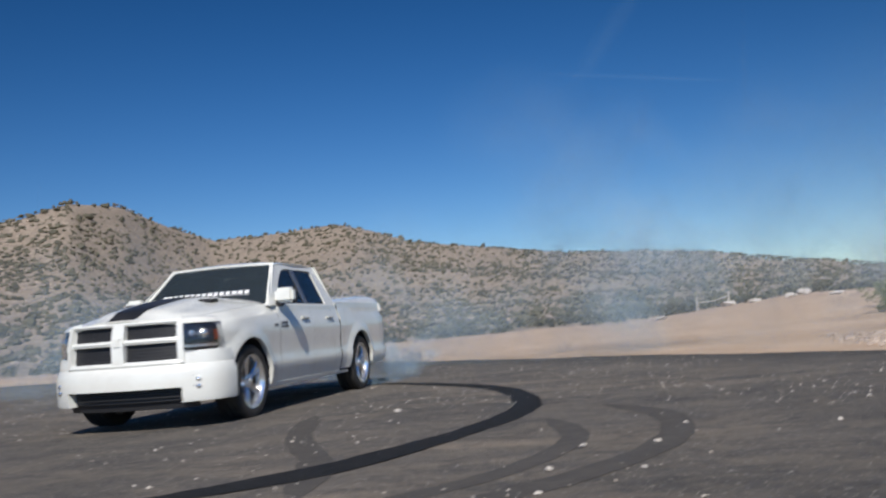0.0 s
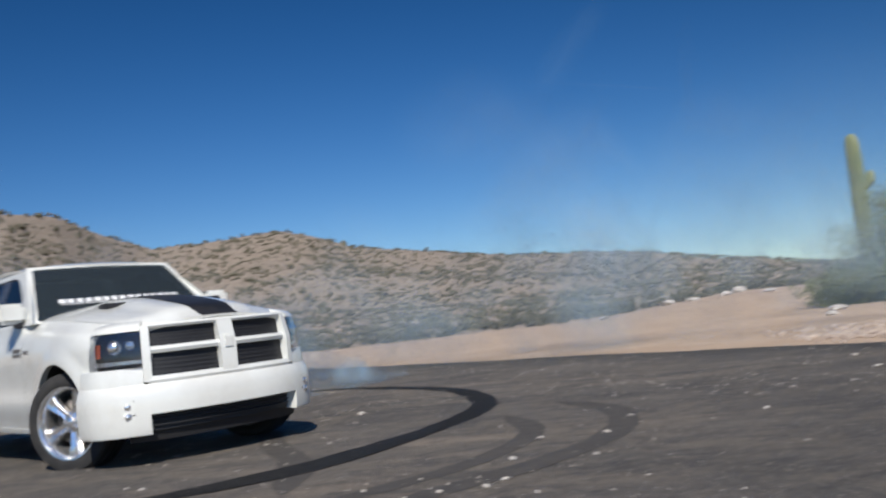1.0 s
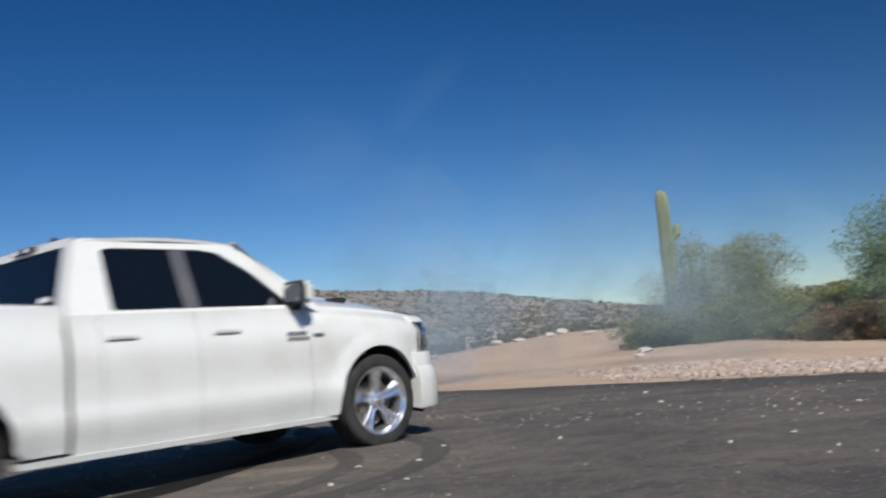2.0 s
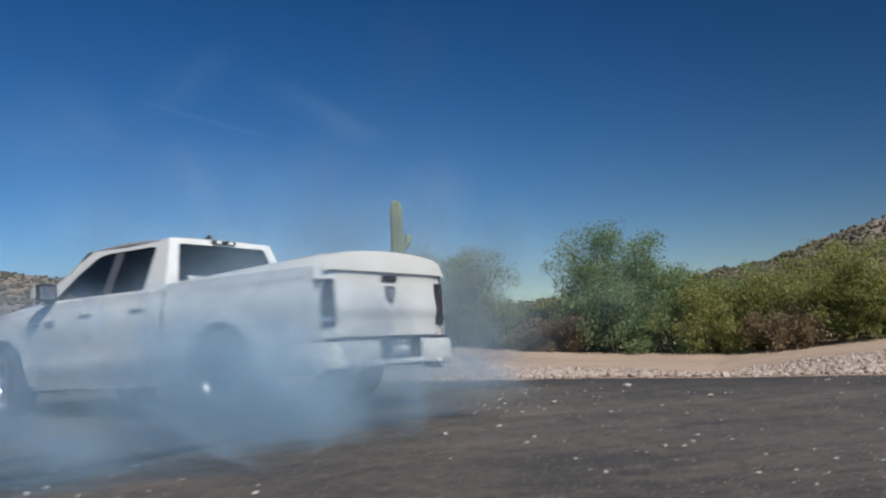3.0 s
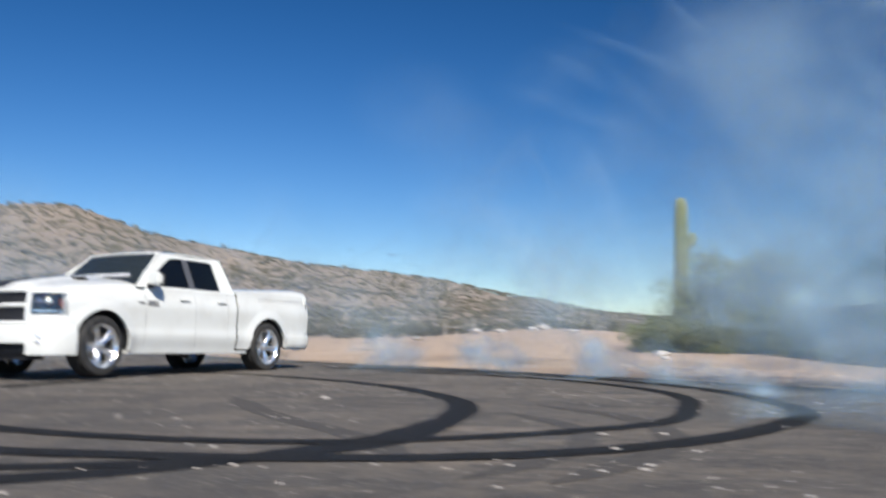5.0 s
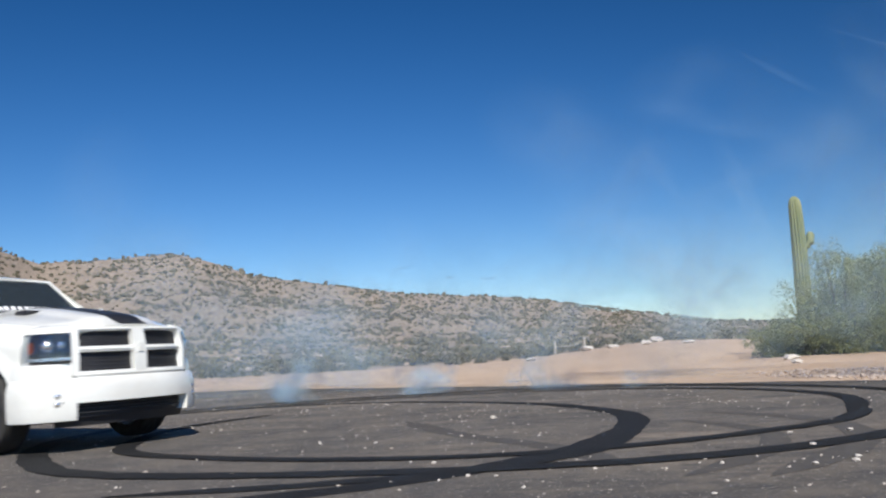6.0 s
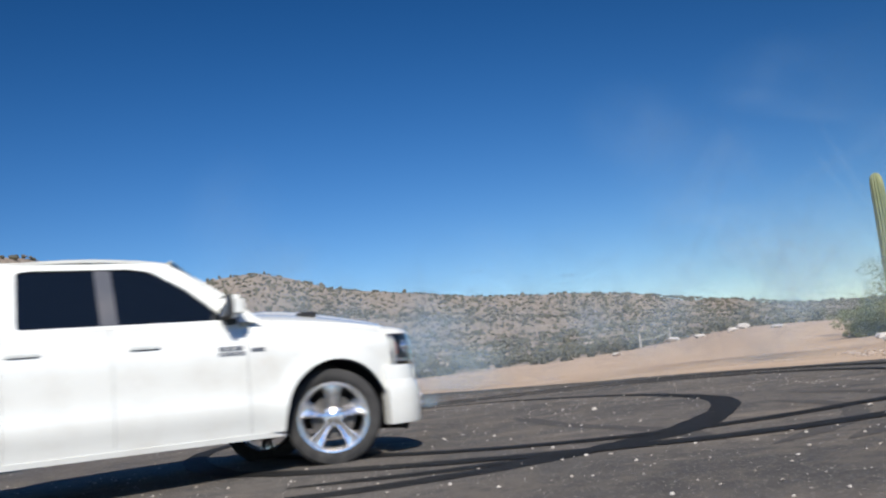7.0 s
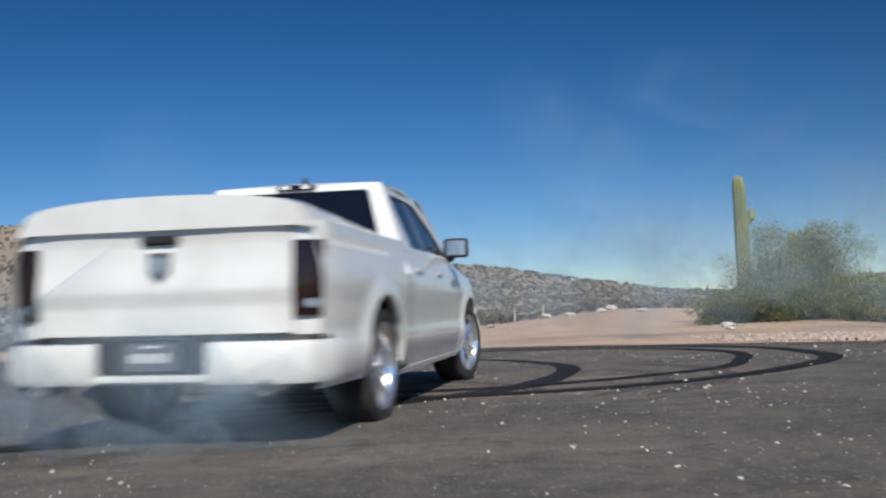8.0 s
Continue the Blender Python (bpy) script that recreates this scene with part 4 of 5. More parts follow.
rng = random.Random(4)
spots = []
for _ in range(34000):
    x, y = rng.uniform(-14, 12), rng.uniform(-3, 24)
    if noise.noise((x * 0.5, y * 0.5, 8)) + 0.35 * noise.noise((x * 2, y * 2, 4)) < rng.uniform(-0.45, 0.55) or y > knots(x, EDGE) - 0.2:
        continue
    spots.append((x, y, 0.016, 0.0035 + 0.012 * rng.random() ** 5))
tagged(new("pebbles", lumps("pebbles", spots, pale_stone)), "small pale pebbles scattered over the tarmac", "pebbles", kind="stuff")
first = None
for k, (x, y, s) in enumerate([(-2.78, 8.17, 0.055), (-0.74, 4.44, 0.040), (-0.23, 5.23, 0.036), (-0.65, 5.18, 0.040), (2.11, 7.98, 0.045), (2.27, 9.47, 0.05), (-0.77, 3.68, 0.034), (-0.99, 3.63, 0.03),
                               (2.21, 4.72, 0.036), (0.01, 2.21, 0.022), (1.75, 4.57, 0.034), (4.65, 7.28, 0.07), (4.54, 5.56, 0.05), (-1.68, 2.83, 0.022), (-0.7, 3.84, 0.03), (-1.71, 1.75, 0.02), (3.3, 6.2, 0.04), (1.2, 6.9, 0.035)]):
    if first is None:
        first = tagged(new("stone", lumps("stone", [(0, 0, 0.4, 1.0)], pale_stone, 0.6, 0.22)), "pale broken stone lying on the tarmac", "stone", group="stones on the tarmac")
        first.matrix_basis = pose(x, y, 0.013, 0, 0, 40) @ Matrix.Scale(s * 0.62, 4)
    else:
        s *= 0.62
        c = copy_thing(first, pose(x, y, 0.013, 0, 0, 77 * k))
        c.scale = (s, s * (0.8 + 0.05 * (k % 5)), s)

spots = []
for _ in range(17000):
    az = rng.uniform(9, 55)
    x0 = rng.uniform(2.5, 16)
    y = knots(x0, EDGE) + rng.random() ** 0.8 * (7.0 + 0.8 * max(0.0, x0 - 3)) + 0.05
    if x0 < 4.5 and rng.random() > (x0 - 2.0) / 3:
        continue
    spots.append((x0, y, ground_height(x0, y) + 0.01, 0.02 + 0.05 * rng.random() ** 3))
tagged(new("gravel", lumps("gravel", spots, pink_gravel, 0.65)), "pinkish broken gravel along the tarmac edge", "gravel", kind="stuff")
rock = None
for k, (x, y, s) in enumerate([(7.2, 66, 0.45), (8.6, 70, 0.6), (5.0, 68, 0.4), (3.4, 72, 0.5), (-1.5, 60, 0.35), (9.6, 62, 0.35), (6.1, 27.5, 0.22), (5.2, 24.0, 0.16)]):
    if rock is None:
        rock = tagged(new("rock", lumps("rock", [(0, 0, 0.3, 1.0)], pale_stone, 0.6, 0.25)), "pale boulder lying on the sand", "rock", group="boulders on the sand")
        rock.matrix_basis = pose(x, y, ground_height(x, y)) @ Matrix.Scale(s, 4)
    else:
        c = copy_thing(rock, pose(x, y, ground_height(x, y), 0, 0, 63 * k))
        c.scale = (s * 1.3, s, s)

post_wood = material("weathered_post", 0.85, 0, (0.5, 0.46, 0.4))
_n = Nodes(post_wood)
_n.colour(_n.steps(_n.grain(5, 5), (0.3, (0.33, 0.29, 0.24)), (0.75, (0.52, 0.48, 0.42))))
for x, y in ((1.05, 79.0), (3.75, 79.5)):
    z = ground_height(x, y)
    bm = bmesh.new()
    tube([(x, y, z - 0.2), (x, y, z + 0.6), (x + 0.02, y, z + 1.25)], [0.10, 0.095, 0.085], bm, 10)
    ob = part("fence_post", bm, post_wood, None)
    tagged(ob, "weathered pale fence post standing in the sand", "post", group="fence posts")
x, y = 2.4, 79.25
z = ground_height(1.05, 79.0) + 0.75
ob = part("fence_rail", tube([(1.05, 79.0, z), (2.4, 79.25, z - 0.03), (3.75, 79.5, ground_height(3.75, 79.5) + 0.8)], [0.045, 0.045, 0.045]), post_wood, None)
tagged(ob, "weathered pale rail between two fence posts", "rail")


# ---- plants ----
def leaf_material(name, a, b, c):
    m = material(name, 0.6)
    n = Nodes(m)
    isle = n.tree.nodes.new("ShaderNodeNewGeometry").outputs["Random Per Island"]
    n.colour(n.blend(n.steps(n.grain(0.9, 4), (0.4, (0, 0, 0)), (0.65, (0.8, 0.8, 0.8))), n.steps(isle, (0.0, a), (1.0, b)), c))
    glow = n.tree.nodes.new("ShaderNodeBsdfTranslucent")
    glow.inputs["Color"].default_value = (*[v * 1.3 for v in b], 1)
    mixed = n.add("ShaderNodeMixShader", Fac=0.3)
    n.link(n.bsdf.outputs[0], mixed.inputs[1])
    n.link(glow.outputs[0], mixed.inputs[2])
    n.link(mixed.outputs[0], n.tree.nodes["Material Output"].inputs["Surface"])
    return m


green_leaf = leaf_material("green_leaf", (0.115, 0.175, 0.070), (0.215, 0.30, 0.135), (0.155, 0.225, 0.105))
olive_leaf = leaf_material("olive_leaf", (0.155, 0.180, 0.045), (0.29, 0.31, 0.085), (0.22, 0.19, 0.07))
grey_leaf = leaf_material("grey_leaf", (0.115, 0.14, 0.05), (0.25, 0.265, 0.10), (0.18, 0.17, 0.075))
palo_leaf = leaf_material("palo_verde_leaf", (0.165, 0.19, 0.065), (0.30, 0.32, 0.125), (0.23, 0.23, 0.09))
scrub_leaf = leaf_material("scrub_leaf", (0.085, 0.085, 0.055), (0.18, 0.168, 0.115), (0.15, 0.128, 0.09))
dry_leaf = leaf_material("dry_twigs", (0.13, 0.095, 0.05), (0.24, 0.18, 0.10), (0.16, 0.11, 0.06))
bark = material("bark", 0.9)
_n = Nodes(bark)
_n.colour(_n.steps(_n.grain(16, 6, 0.7), (0.3, (0.07, 0.055, 0.04)), (0.75, (0.20, 0.165, 0.125))))
_n.bump(_n.grain(30, 5), 0.6, 0.02)


def blades(spots, rng, size):
    """Small bent leaves round the given places: (place, spread)."""
    verts, faces = [], []
    for p, spread, count in spots:
        for _ in range(count):
            q = Vector((rng.gauss(0, 1), rng.gauss(0, 1), rng.gauss(0, 1))).normalized() * rng.random() ** 0.4
            q = p + Vector((q.x, q.y, q.z * 0.8)) * spread * 1.75
            a = Vector((rng.uniform(-1, 1), rng.uniform(-1, 1), rng.uniform(-0.5, 1))).normalized()
            b = a.orthogonal().normalized()
            b.rotate(Matrix.Rotation(rng.uniform(0, 6.28), 3, a))
            s = size * rng.uniform(0.6, 1.5)
            at = len(verts)
            verts += [q - b * s * 0.32, q + a * s * 0.9, q + b * s * 0.32, q - a * s * 0.8]
            faces.append((at, at + 1, at + 2, at + 3))
    me = bpy.data.meshes.new("crown")
    me.from_pydata([tuple(v) for v in verts], [], faces)
    return me


def shrub(name, label, category, x, y, height, spread, leaf, seed, count=5200, size=0.055, stems=6, airy=1.0, group=""):
    """A many-stemmed bush or small tree: stems fork twice and carry clumps of leaves."""
    rng = random.Random(seed)
    root = tagged(new(name), label, category, group=group)
    root.location = (x, y, ground_height(x, y) - 0.02)
    bm = bmesh.new()
    tips = []
    for k in range(stems):
        a = 2 * math.pi * (k + rng.uniform(-0.4, 0.4)) / stems
        lean = rng.uniform(0.25, 1.0) * spread
        h = height * rng.uniform(0.55, 0.95) * (1.05 - 0.35 * lean / spread)
        p0 = Vector((math.cos(a) * 0.08, math.sin(a) * 0.08, 0))
        p1 = Vector((math.cos(a) * lean * 0.35, math.sin(a) * lean * 0.35, h * 0.45))
        p2 = Vector((math.cos(a) * lean * 0.8 + rng.uniform(-0.2, 0.2), math.sin(a) * lean * 0.8 + rng.uniform(-0.2, 0.2), h * 0.9))
        r = 0.018 + 0.016 * height / 2
        tube([p0, p1, p2], [r, r * 0.6, r * 0.2], bm, 6)
        tips.append((p2, 1.0))
        for _ in range(6):
            u = rng.uniform(0.25, 1.0)
            q = p0.lerp(p1, min(1, u * 2)) if u < 0.5 else p1.lerp(p2, u * 2 - 1)
            e = q + Vector((rng.gauss(0, 0.35) * spread, rng.gauss(0, 0.35) * spread, rng.uniform(-0.05, 0.38) * height * (1.1 - u)))
            e.z = max(e.z, 0.12 * height * rng.random())
            tube([q, q.lerp(e, 0.5) + Vector((0, 0, 0.05)), e], [r * 0.35, r * 0.22, r * 0.08], bm, 5)
            tips.append((e, 0.8))
            tips.append((q.lerp(e, 0.6), 0.6))
    for k in range(stems * 3):
        a = rng.uniform(0, 6.28)
        d = spread * rng.uniform(0.3, 1.0)
        tips.append((Vector((math.cos(a) * d, math.sin(a) * d, height * rng.uniform(0.04, 0.34))), 0.9))
    ob = part("trunk", bm, bark, root)
    each = max(4, count // (len(tips) * 3))
    spots = []
    for e, w in tips:
        for _ in range(3):
            c = e + Vector((rng.gauss(0, 0.18), rng.gauss(0, 0.18), rng.gauss(0, 0.14))) * spread * 0.7 * airy
            c.z = max(c.z, 0.1)
            spots.append((c, 0.085 * (spread + height) * 0.5 * rng.uniform(0.6, 1.3), int(each * w * rng.uniform(0.6, 1.4)) + 1))
    me = blades(spots, rng, size)
    me.materials.append(leaf)
    crown = new("crown", me)
    crown.parent = root
    return root


def at_az(az, r):
    return r * math.sin(radians(az)), r * math.cos(radians(az))


HEDGE = "bushes along the tarmac edge"
for k, (az, r, h, w, leaf, word) in enumerate([
        (27.8, 28.5, 4.35, 1.2, green_leaf, "tall"), (30.9, 28.8, 3.8, 1.15, green_leaf, "rounded"), (29.2, 27.0, 2.6, 1.4, green_leaf, "low"), (33.0, 27.5, 2.5, 1.5, green_leaf, "low"),
        (25.0, 27.0, 1.9, 1.1, dry_leaf, "dry"), (35.6, 27.0, 2.7, 1.6, olive_leaf, "broad"), (38.4, 27.5, 2.9, 1.7, olive_leaf, "broad"), (41.2, 27.0, 2.7, 1.7, olive_leaf, "broad"),
        (44.2, 26.5, 2.9, 1.8, olive_leaf, "broad"), (47.5, 27, 2.7, 1.8, olive_leaf, "broad"), (36.8, 31, 3.0, 1.8, green_leaf, "tall"), (40.0, 25.4, 1.5, 1.1, dry_leaf, "dry"),
        (22.6, 31, 2.5, 1.6, olive_leaf, "broad"), (20.4, 33, 2.5, 1.6, grey_leaf, "thick"), (24.4, 33, 2.6, 1.6, olive_leaf, "broad"), (18.6, 31.5, 2.0, 1.5, grey_leaf, "thick"),
        (22.0, 29.2, 1.5, 1.2, grey_leaf, "low"), (27.0, 33, 2.6, 1.7, olive_leaf, "broad"), (42.8, 31, 3.4, 1.9, olive_leaf, "tall"), (50.5, 27, 2.8, 1.8, olive_leaf, "broad")]):
    x, y = at_az(az, r)
    colour_word = {"green_leaf": "green", "olive_leaf": "yellow-green", "grey_leaf": "grey-green", "dry_twigs": "brown"}[leaf.name]
    shrub("bush", f"{word} {colour_word} desert bush on gravel beside the tarmac", "bush", x, y, h * (1.27 if leaf is green_leaf else 0.82 if az < 27.5 else 1.08), w * 1.08, leaf, 100 + k, count=int(26000 * h * w / 3.5), size=0.048, stems=9, airy=0.8, group=HEDGE)
for k, (az, r, h, w) in enumerate([(16.4, 33.5, 5.7, 1.7), (19.4, 35.0, 5.1, 1.4)]):
    x, y = at_az(az, r)
    shrub("palo_verde", "wispy yellow-green desert tree beside a tall cactus", "tree", x, y, h, w, palo_leaf, 40 + k, count=34000, size=0.045, stems=9, airy=1.7, group="wispy trees")
for k, (az, r, h, w) in enumerate([(12.6, 33.0, 1.3, 1.1), (14.2, 32.0, 1.6, 1.2), (15.8, 31.4, 1.7, 1.2), (17.4, 31.8, 1.6, 1.2), (13.3, 35.5, 1.8, 1.0)]):
    x, y = at_az(az, r)
    shrub("scrub_bush", "low grey scrub bush round the cactus foot", "bush", x, y, h, w, grey_leaf, 60 + k, count=14000, size=0.05, stems=9, airy=1.2, group="scrub round the cactus")

cactus_skin = material("cactus_skin", 0.65)
_n = Nodes(cactus_skin)
_n.colour(_n.blend(_n.steps(_n.grain(1.4, 5), (0.35, (0, 0, 0)), (0.7, (1, 1, 1))), (0.15, 0.185, 0.085), (0.25, 0.265, 0.125)))
_n.bump(_n.grain(25, 4), 0.3, 0.02)


def ribbed(points, radii, bm, ribs=15):
    """A fluted column that closes in a dome."""
    rows = []
    for k, p in enumerate(points):
        row = []
        for j in range(ribs * 4):
            a = 2 * math.pi * j / (ribs * 4)
            r = radii[k] * (1 + 0.085 * math.cos(ribs * a))
            row.append((p[0] + r * math.cos(a), p[1] + r * math.sin(a), p[2]))
        rows.append(row)
    made = grid(rows, bm, close=True)[1]
    bm.faces.new(made[-1])


def saguaro(x, y, height, radius, label, arms):
    z = ground_height(x, y)
    root = tagged(new("saguaro_cactus"), label, "cactus", group="tall cacti")
    root.location = (x, y, z - 0.05)
    bm = bmesh.new()
    us = [0, 0.1, 0.3, 0.5, 0.7, 0.85, 0.94, 0.975, 0.992, 1.0]
    ribbed([(0.12 * math.sin(u * 2.0), 0, height * u) for u in us], [radius * k for k in (0.82, 0.88, 1.0, 1.05, 1.0, 0.94, 0.88, 0.72, 0.45, 0.12)], bm)
    part("column", bm, cactus_skin, root)
    for side, low, long in arms:
        bm = bmesh.new()
        path = [(side * radius * 0.7, 0, low), (side * (radius + 0.16), 0, low + 0.03), (side * (radius + 0.30), 0, low + 0.16), (side * (radius + 0.33), 0, low + 0.16 + long * 0.7), (side * (radius + 0.33), 0, low + 0.16 + long)]
        tube(path, [radius * k for k in (0.45, 0.55, 0.62, 0.6, 0.25)], bm, 14)
        part("arm", bm, cactus_skin, root)
    return root


saguaro(9.15, 35.4, 6.45, 0.27, "tall ribbed saguaro cactus with one short arm", [(1, 4.35, 0.45)])
saguaro(19.4, 58.0, 5.7, 0.27, "slim saguaro cactus half hidden by a tree", [(1, 3.2, 1.0)])

# scrub on the flat and the hills
spots = []
for _ in range(420):
    az, r = rng.uniform(-52, 26), 80 + 75 * rng.random() ** 1.2
    if r < 92 and 2 < az < 14 and rng.random() < 0.7:
        continue
    x, y = at_az(az, r)
    spots.append((x, y, rng.uniform(0.5, 1.15) * (0.7 if r < 88 else 1.0)))
verts_spots = []
for x, y, s in spots:
    z = ground_height(x, y)
    for _ in range(7):
        c = Vector((x + rng.gauss(0, 0.5) * s, y + rng.gauss(0, 0.5) * s, z + abs(rng.gauss(0.5, 0.3)) * s))
        verts_spots.append((c, 0.28 * s, 16))
me = blades(verts_spots, rng, 0.22)
me.materials.append(scrub_leaf)
me.name = "scrub"
tagged(new("scrub", me), "grey-green desert scrub on the flat below the hills", "scrub", kind="stuff")

spots = []
while len(spots) < 15500:
    az = rng.uniform(-54, 58)
    far = knots(az, RIDGE_FAR)
    r = 120 + (far - 112) * rng.random() ** 0.75
    x, y = at_az(az, r)
    if noise.noise((x * 0.02, y * 0.02, 11)) < rng.uniform(-0.9, 0.5):
        continue
    s = rng.uniform(0.4, 1.0) * (0.75 + 0.0014 * r) * (1.6 if rng.random() < 0.06 else 1.0)
    spots.append((x, y, ground_height(x, y) + 0.25 * s, s))
tagged(new("hill_scrub", lumps("hill_scrub", spots, scrub_leaf, 0.75, 0.35)), "dark desert scrub dotted over the hillsides", "scrub", kind="stuff")
spots = []
for _ in range(3500):
    az = rng.uniform(-54, 58)
    far = knots(az, RIDGE_FAR)
    x, y = at_az(az, 110 + (far - 105) * rng.random() ** 0.8)
    s = rng.uniform(0.25, 0.8)
    spots.append((x, y, ground_height(x, y) + 0.1 * s, s))
tagged(new("hill_rocks", lumps("hill_rocks", spots, pink_gravel, 0.6, 0.3)), "pale rocks strewn over the hillsides", "rocks", kind="stuff")

# ---- smoke ----
def smoke_material(name, most):
    """Soft round wisps: clear at the rim, denser and mottled towards the middle."""
    m = bpy.data.materials.new(name)
    m.use_nodes = True
    t = m.node_tree
    t.nodes.clear()
    add, link = t.nodes.new, t.links.new
    where = add("ShaderNodeTexCoord")
    far = add("ShaderNodeVectorMath")
    far.operation = "LENGTH"
    link(where.outputs["UV"], far.inputs[0])
    soft = add("ShaderNodeMapRange")
    soft.interpolation_type = "SMOOTHERSTEP"
    for k, v in ((1, 0.0), (2, 1.0), (3, most), (4, 0.0)):
        soft.inputs[k].default_value = v
    link(far.outputs["Value"], soft.inputs[0])
    cloudy = add("ShaderNodeTexNoise")
    cloudy.inputs["Scale"].default_value, cloudy.inputs["Detail"].default_value = 1.7, 4.0
    link(where.outputs["Object"], cloudy.inputs["Vector"])
    rag = add("ShaderNodeMapRange")
    for k, v in ((1, 0.34), (2, 0.68), (3, 0.40), (4, 1.20)):
        rag.inputs[k].default_value = v
    link(cloudy.outputs["Fac"], rag.inputs[0])
    dense = add("ShaderNodeMath")
    dense.operation = "MULTIPLY"
    link(soft.outputs[0], dense.inputs[0])
    link(rag.outputs[0], dense.inputs[1])
    lit, back, both, clear, mixed, out = (add(k) for k in ("ShaderNodeBsdfDiffuse", "ShaderNodeBsdfTranslucent", "ShaderNodeMixShader", "ShaderNodeBsdfTransparent", "ShaderNodeMixShader", "ShaderNodeOutputMaterial"))
    lit.inputs["Color"].default_value = back.inputs["Color"].default_value = (0.47, 0.65, 0.78, 1)
    link(lit.outputs[0], both.inputs[1])
    link(back.outputs[0], both.inputs[2])
    link(dense.outputs[0], mixed.inputs[0])
    link(clear.outputs[0], mixed.inputs[1])
    link(both.outputs[0], mixed.inputs[2])
    link(mixed.outputs[0], out.inputs["Surface"])
    return m


thick_smoke = smoke_material("thick_smoke", 0.22)
thin_smoke = smoke_material("thin_smoke", 0.058)


def puff_mesh(seed, count, mat, lobes=7):
    """A billow of soft wisps at all angles, about one metre in radius."""
    rng = random.Random(seed)
    heads = [(Vector((rng.gauss(0, 0.42), rng.gauss(0, 0.42), rng.gauss(0, 0.40))), rng.uniform(0.22, 0.45)) for _ in range(lobes)]
    verts, faces, flat = [], [], []
    for k in range(count):
        c, s = heads[k % lobes]
        q = c + Vector((rng.gauss(0, 1), rng.gauss(0, 1), rng.gauss(0, 1))) * s * 0.6
        a = Vector((rng.gauss(0, 1), rng.gauss(0, 1), rng.gauss(0, 1))).normalized()
        b = a.orthogonal().normalized()
        c2 = a.cross(b)
        r = rng.uniform(0.5, 0.95)
        at = len(verts)
        verts += [q + (b * u + c2 * v) * r for u, v in ((-1, -1), (1, -1), (1, 1), (-1, 1))]
        faces.append((at, at + 1, at + 2, at + 3))
        flat += [-1, -1, 1, -1, 1, 1, -1, 1]
    me = bpy.data.meshes.new("smoke_puff")
    me.from_pydata([tuple(v) for v in verts], [], faces)
    me.uv_layers.new(name="wisp").data.foreach_set("uv", flat)
    me.materials.append(mat)
    return me


WIND = Vector((0.32, 0.10, 0.0))
puffs = []
thick = [puff_mesh(k, 21, thick_smoke) for k in range(4)]
thin = [puff_mesh(10 + k, 20, thin_smoke, 9) for k in range(4)]


def smoke_puff(mesh, size, rows, label):
    ob = tagged(new("smoke_puff", mesh), label, "smoke", group="tyre smoke")
    ob.scale = (size, size, size * 0.9)
    puffs.append((ob, rows))


rng = random.Random(9)
# from both rear wheels, a puff at a time; each comes up out of the ground at the tyre and drifts off with the wind
births = [-0.9 + 0.16 * k for k in range(55)] + [2.35 + 0.09 * k for k in range(10)]
for k, born in enumerate(births):
    x, y, a = truck_at(max(0.0, born))
    hard = 1.0 if 1.9 < born < 3.25 or born > 7.3 else 0.55
    if born < 0:
        x, y = x + 0.3 * born, y - 3.0 * born
    s = 0.8 * (1 if k % 2 else -1)
    px = x - (AXLE + 0.45) * math.cos(a) - s * math.sin(a)
    py = y - (AXLE + 0.45) * math.sin(a) + s * math.cos(a)
    size = rng.uniform(0.6, 0.85) * (1.45 if k >= 55 else 1.3 if hard == 1.0 else 0.75)
    turn = rng.uniform(0, 360)
    rows = []
    start = Vector((px, py, -3.0))
    for t in (0.0, born - 0.15, born + 0.15, born + 0.8, born + 1.8, born + 3.5, 8.0):
        t = round(min(max(t, 0.0), 8.0), 2)
        if rows and t <= rows[-1][0]:
            continue
        age = t - born
        if age < 0:
            p = start
        else:
            late = max(0.0, age - 0.9)
            p = Vector((px, py, 0.12 - (1.2 if hard == 1.0 else 0.9) * late)) + WIND * age + Vector((0, 0, 0.30 * age ** 0.8 if hard == 1.0 else 0.15 * age ** 0.8))
        rows.append((t, p, turn + 12 * age))
    smoke_puff(thick[k % 4], size, rows, "pale dense tyre smoke drifting from the rear wheels")
# the tall plume left over the tightest part of the turn, and older haze
for k in range(24):
    u = k / 23
    born = 2.3 + 1.0 * (k % 5) / 5
    x, y = 1.5 + rng.uniform(-1.5, 1.6) + 0.6 * u, 9.6 + rng.uniform(-1.5, 1.8)
    top = 0.4 + 4.6 * u + rng.uniform(-0.3, 0.3)
    size = rng.uniform(1.1, 1.6) + 0.5 * u
    rows = []
    for t in (0.0, born, born + 0.8, born + 1.8, born + 3.4, 8.0):
        if rows and t <= rows[-1][0]:
            continue
        age = max(0.0, t - born)
        z = -5.0 if age == 0 else (top * min(1.0, 0.35 + 0.45 * age) + 0.16 * age)
        late = max(0.0, age - 2.6)
        rows.append((t, Vector((x, y, z)) + WIND * age * 1.2 + Vector((0.8, 0.5, 0.0)) * smooth_step(0.5, 1.7, age) + Vector((3.0, 0.9, 0.0)) * late, 30 * k + 7 * age))
    smoke_puff((thin + thick)[k % 4 + (4 if u < 0.2 else 0)], size, rows, "tall thinning plume of pale tyre smoke")
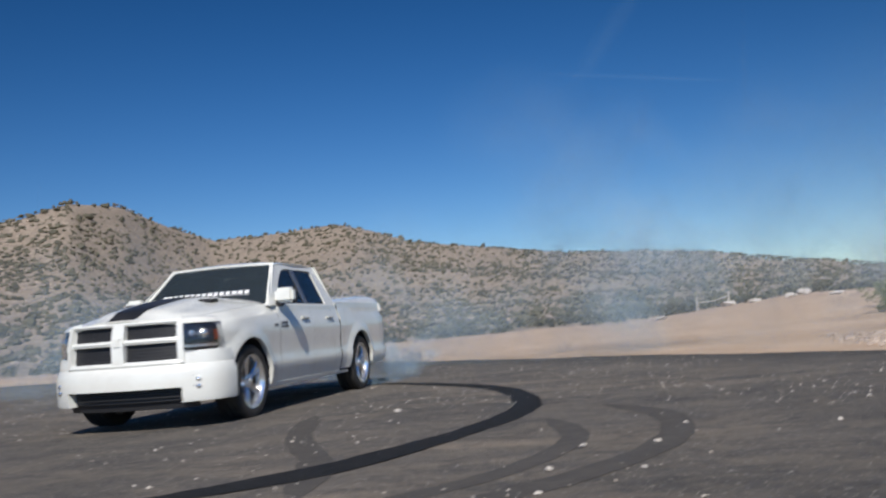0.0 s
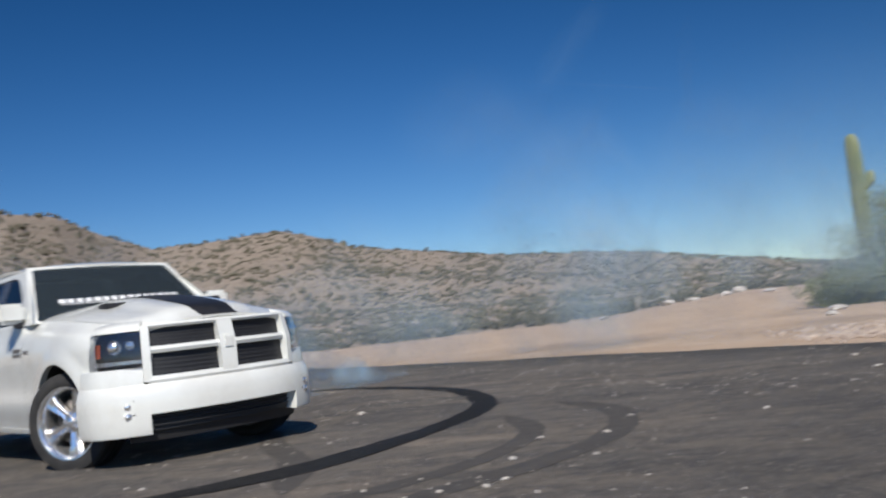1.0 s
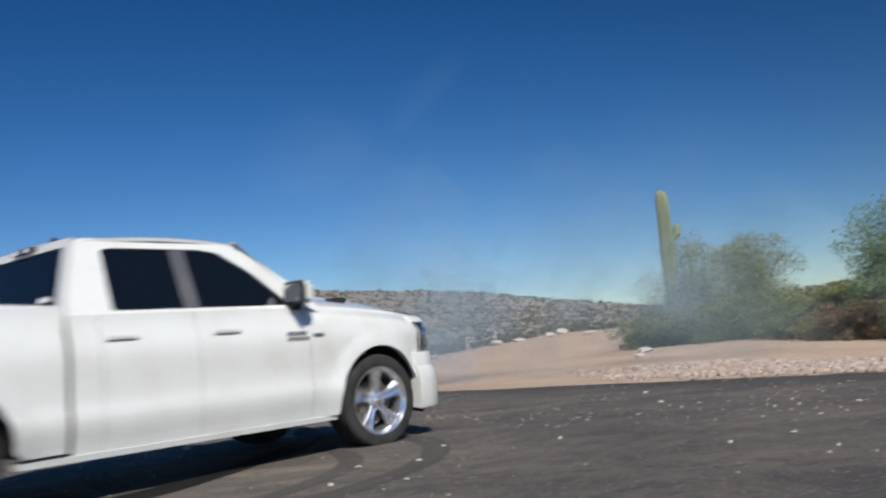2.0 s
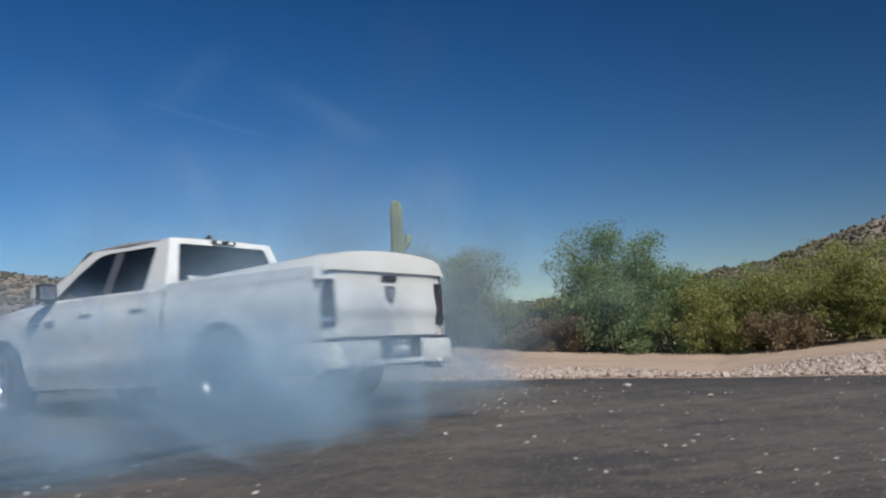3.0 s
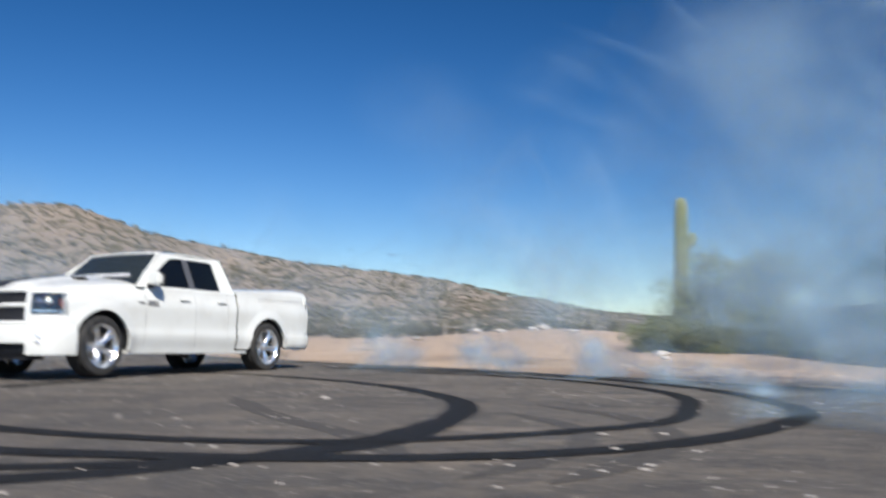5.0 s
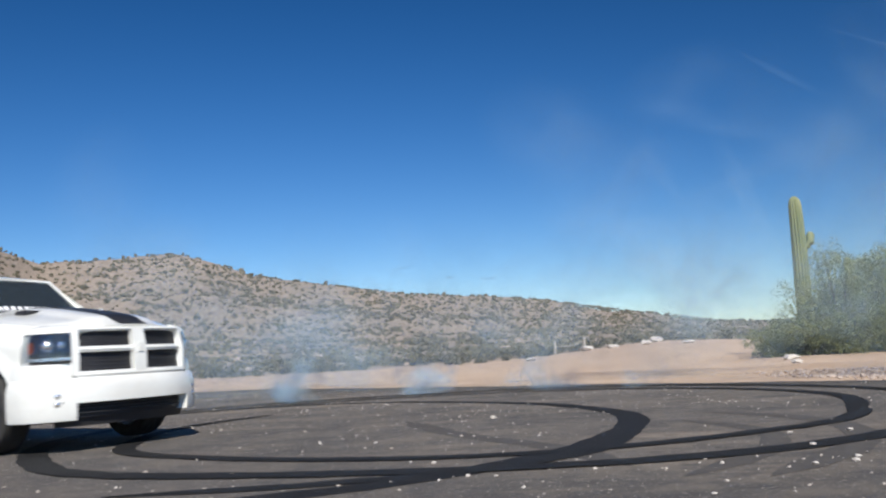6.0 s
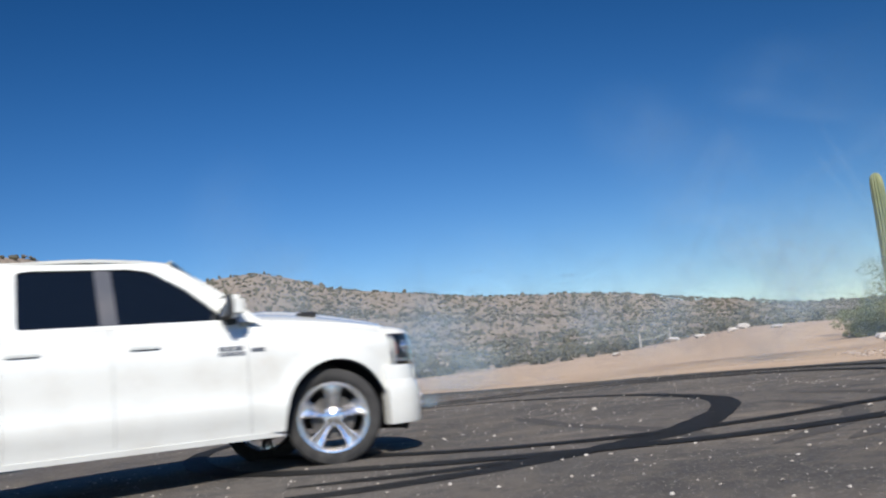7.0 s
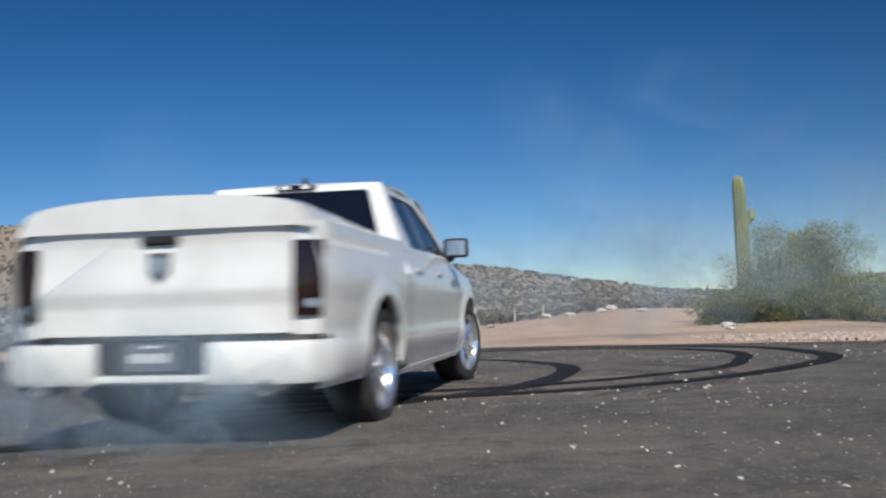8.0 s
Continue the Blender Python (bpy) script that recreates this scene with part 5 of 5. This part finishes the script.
for k in range(29):
    az, r = (rng.uniform(-42, 14), rng.uniform(16, 30)) if k < 22 else (rng.uniform(-6, 20), rng.uniform(14, 22))
    x, y = at_az(az, r)
    z = rng.uniform(0.3, 1.5) if k < 22 else rng.uniform(0.8, 4.2)
    size = rng.uniform(1.7, 2.5) if k < 22 else rng.uniform(2.0, 3.2)
    rows = [(t, Vector((x, y, z)) + WIND * t * 1.2 + Vector((0, 0, 0.06 * t)), 40 * k + 5 * t) for t in (0.0, 4.0, 8.0)]
    smoke_puff(thin[k % 4], size, rows, "faint haze of old tyre smoke hanging over the lot")

# three scraps of cloud
for k, (az, el, wide) in enumerate([(-1.4, 4.95, 26), (-4.1, 5.2, 16), (-7.1, 5.95, 18)]):
    me = puff_mesh(70 + k, 24, thin_smoke, 5)
    x, y = at_az(az, 2400)
    c = tagged(new("cloud", me), "small faint wisp of white cloud", "cloud", group="clouds")
    c.location = (x, y, 0.7 + 2400 * math.tan(radians(el)))
    c.scale = (wide, 8, wide * 0.22)


# ---- what moves ----
STEERING = [(0, 0), (0.5, 15), (1, 27), (1.5, 12), (1.7, 0), (2.8, -15), (3.5, -15), (4, -12), (4.5, -8), (5, 5), (5.2, 0), (5.75, 3), (6.3, -10), (6.5, -21), (7, -24), (7.3, -33), (7.5, -25), (8, -12)]

def motions():
    walk(truck, [(t, pose(x, y, 0.012, lean, dip, heading)) for t, x, y, heading, lean, dip in TRUCK_PATH])
    for k, w in enumerate(wheels):
        front = k < 2
        x, y, z = w.location
        rate = 62.0 if front else 84.0
        walk(w, [(0.1 * j, pose(x, y, z, 0, rate * j, knots(0.1 * j, STEERING) if front else 0.0)) for j in range(81)])
    for done, m in laid:
        rows = [(0.0, pose(0, 0, -0.2)), (round(max(0.03, done - 0.14), 2), pose(0, 0, -0.2)), (round(done, 2), pose(0, 0, 0)), (8.0, pose(0, 0, 0))]
        walk(m, [r for j, r in enumerate(rows) if j == 0 or r[0] > rows[j - 1][0]])
    for ob, rows in puffs:
        walk(ob, [(t, pose(*p, 0, 0, turn)) for t, p, turn in rows])


motions()
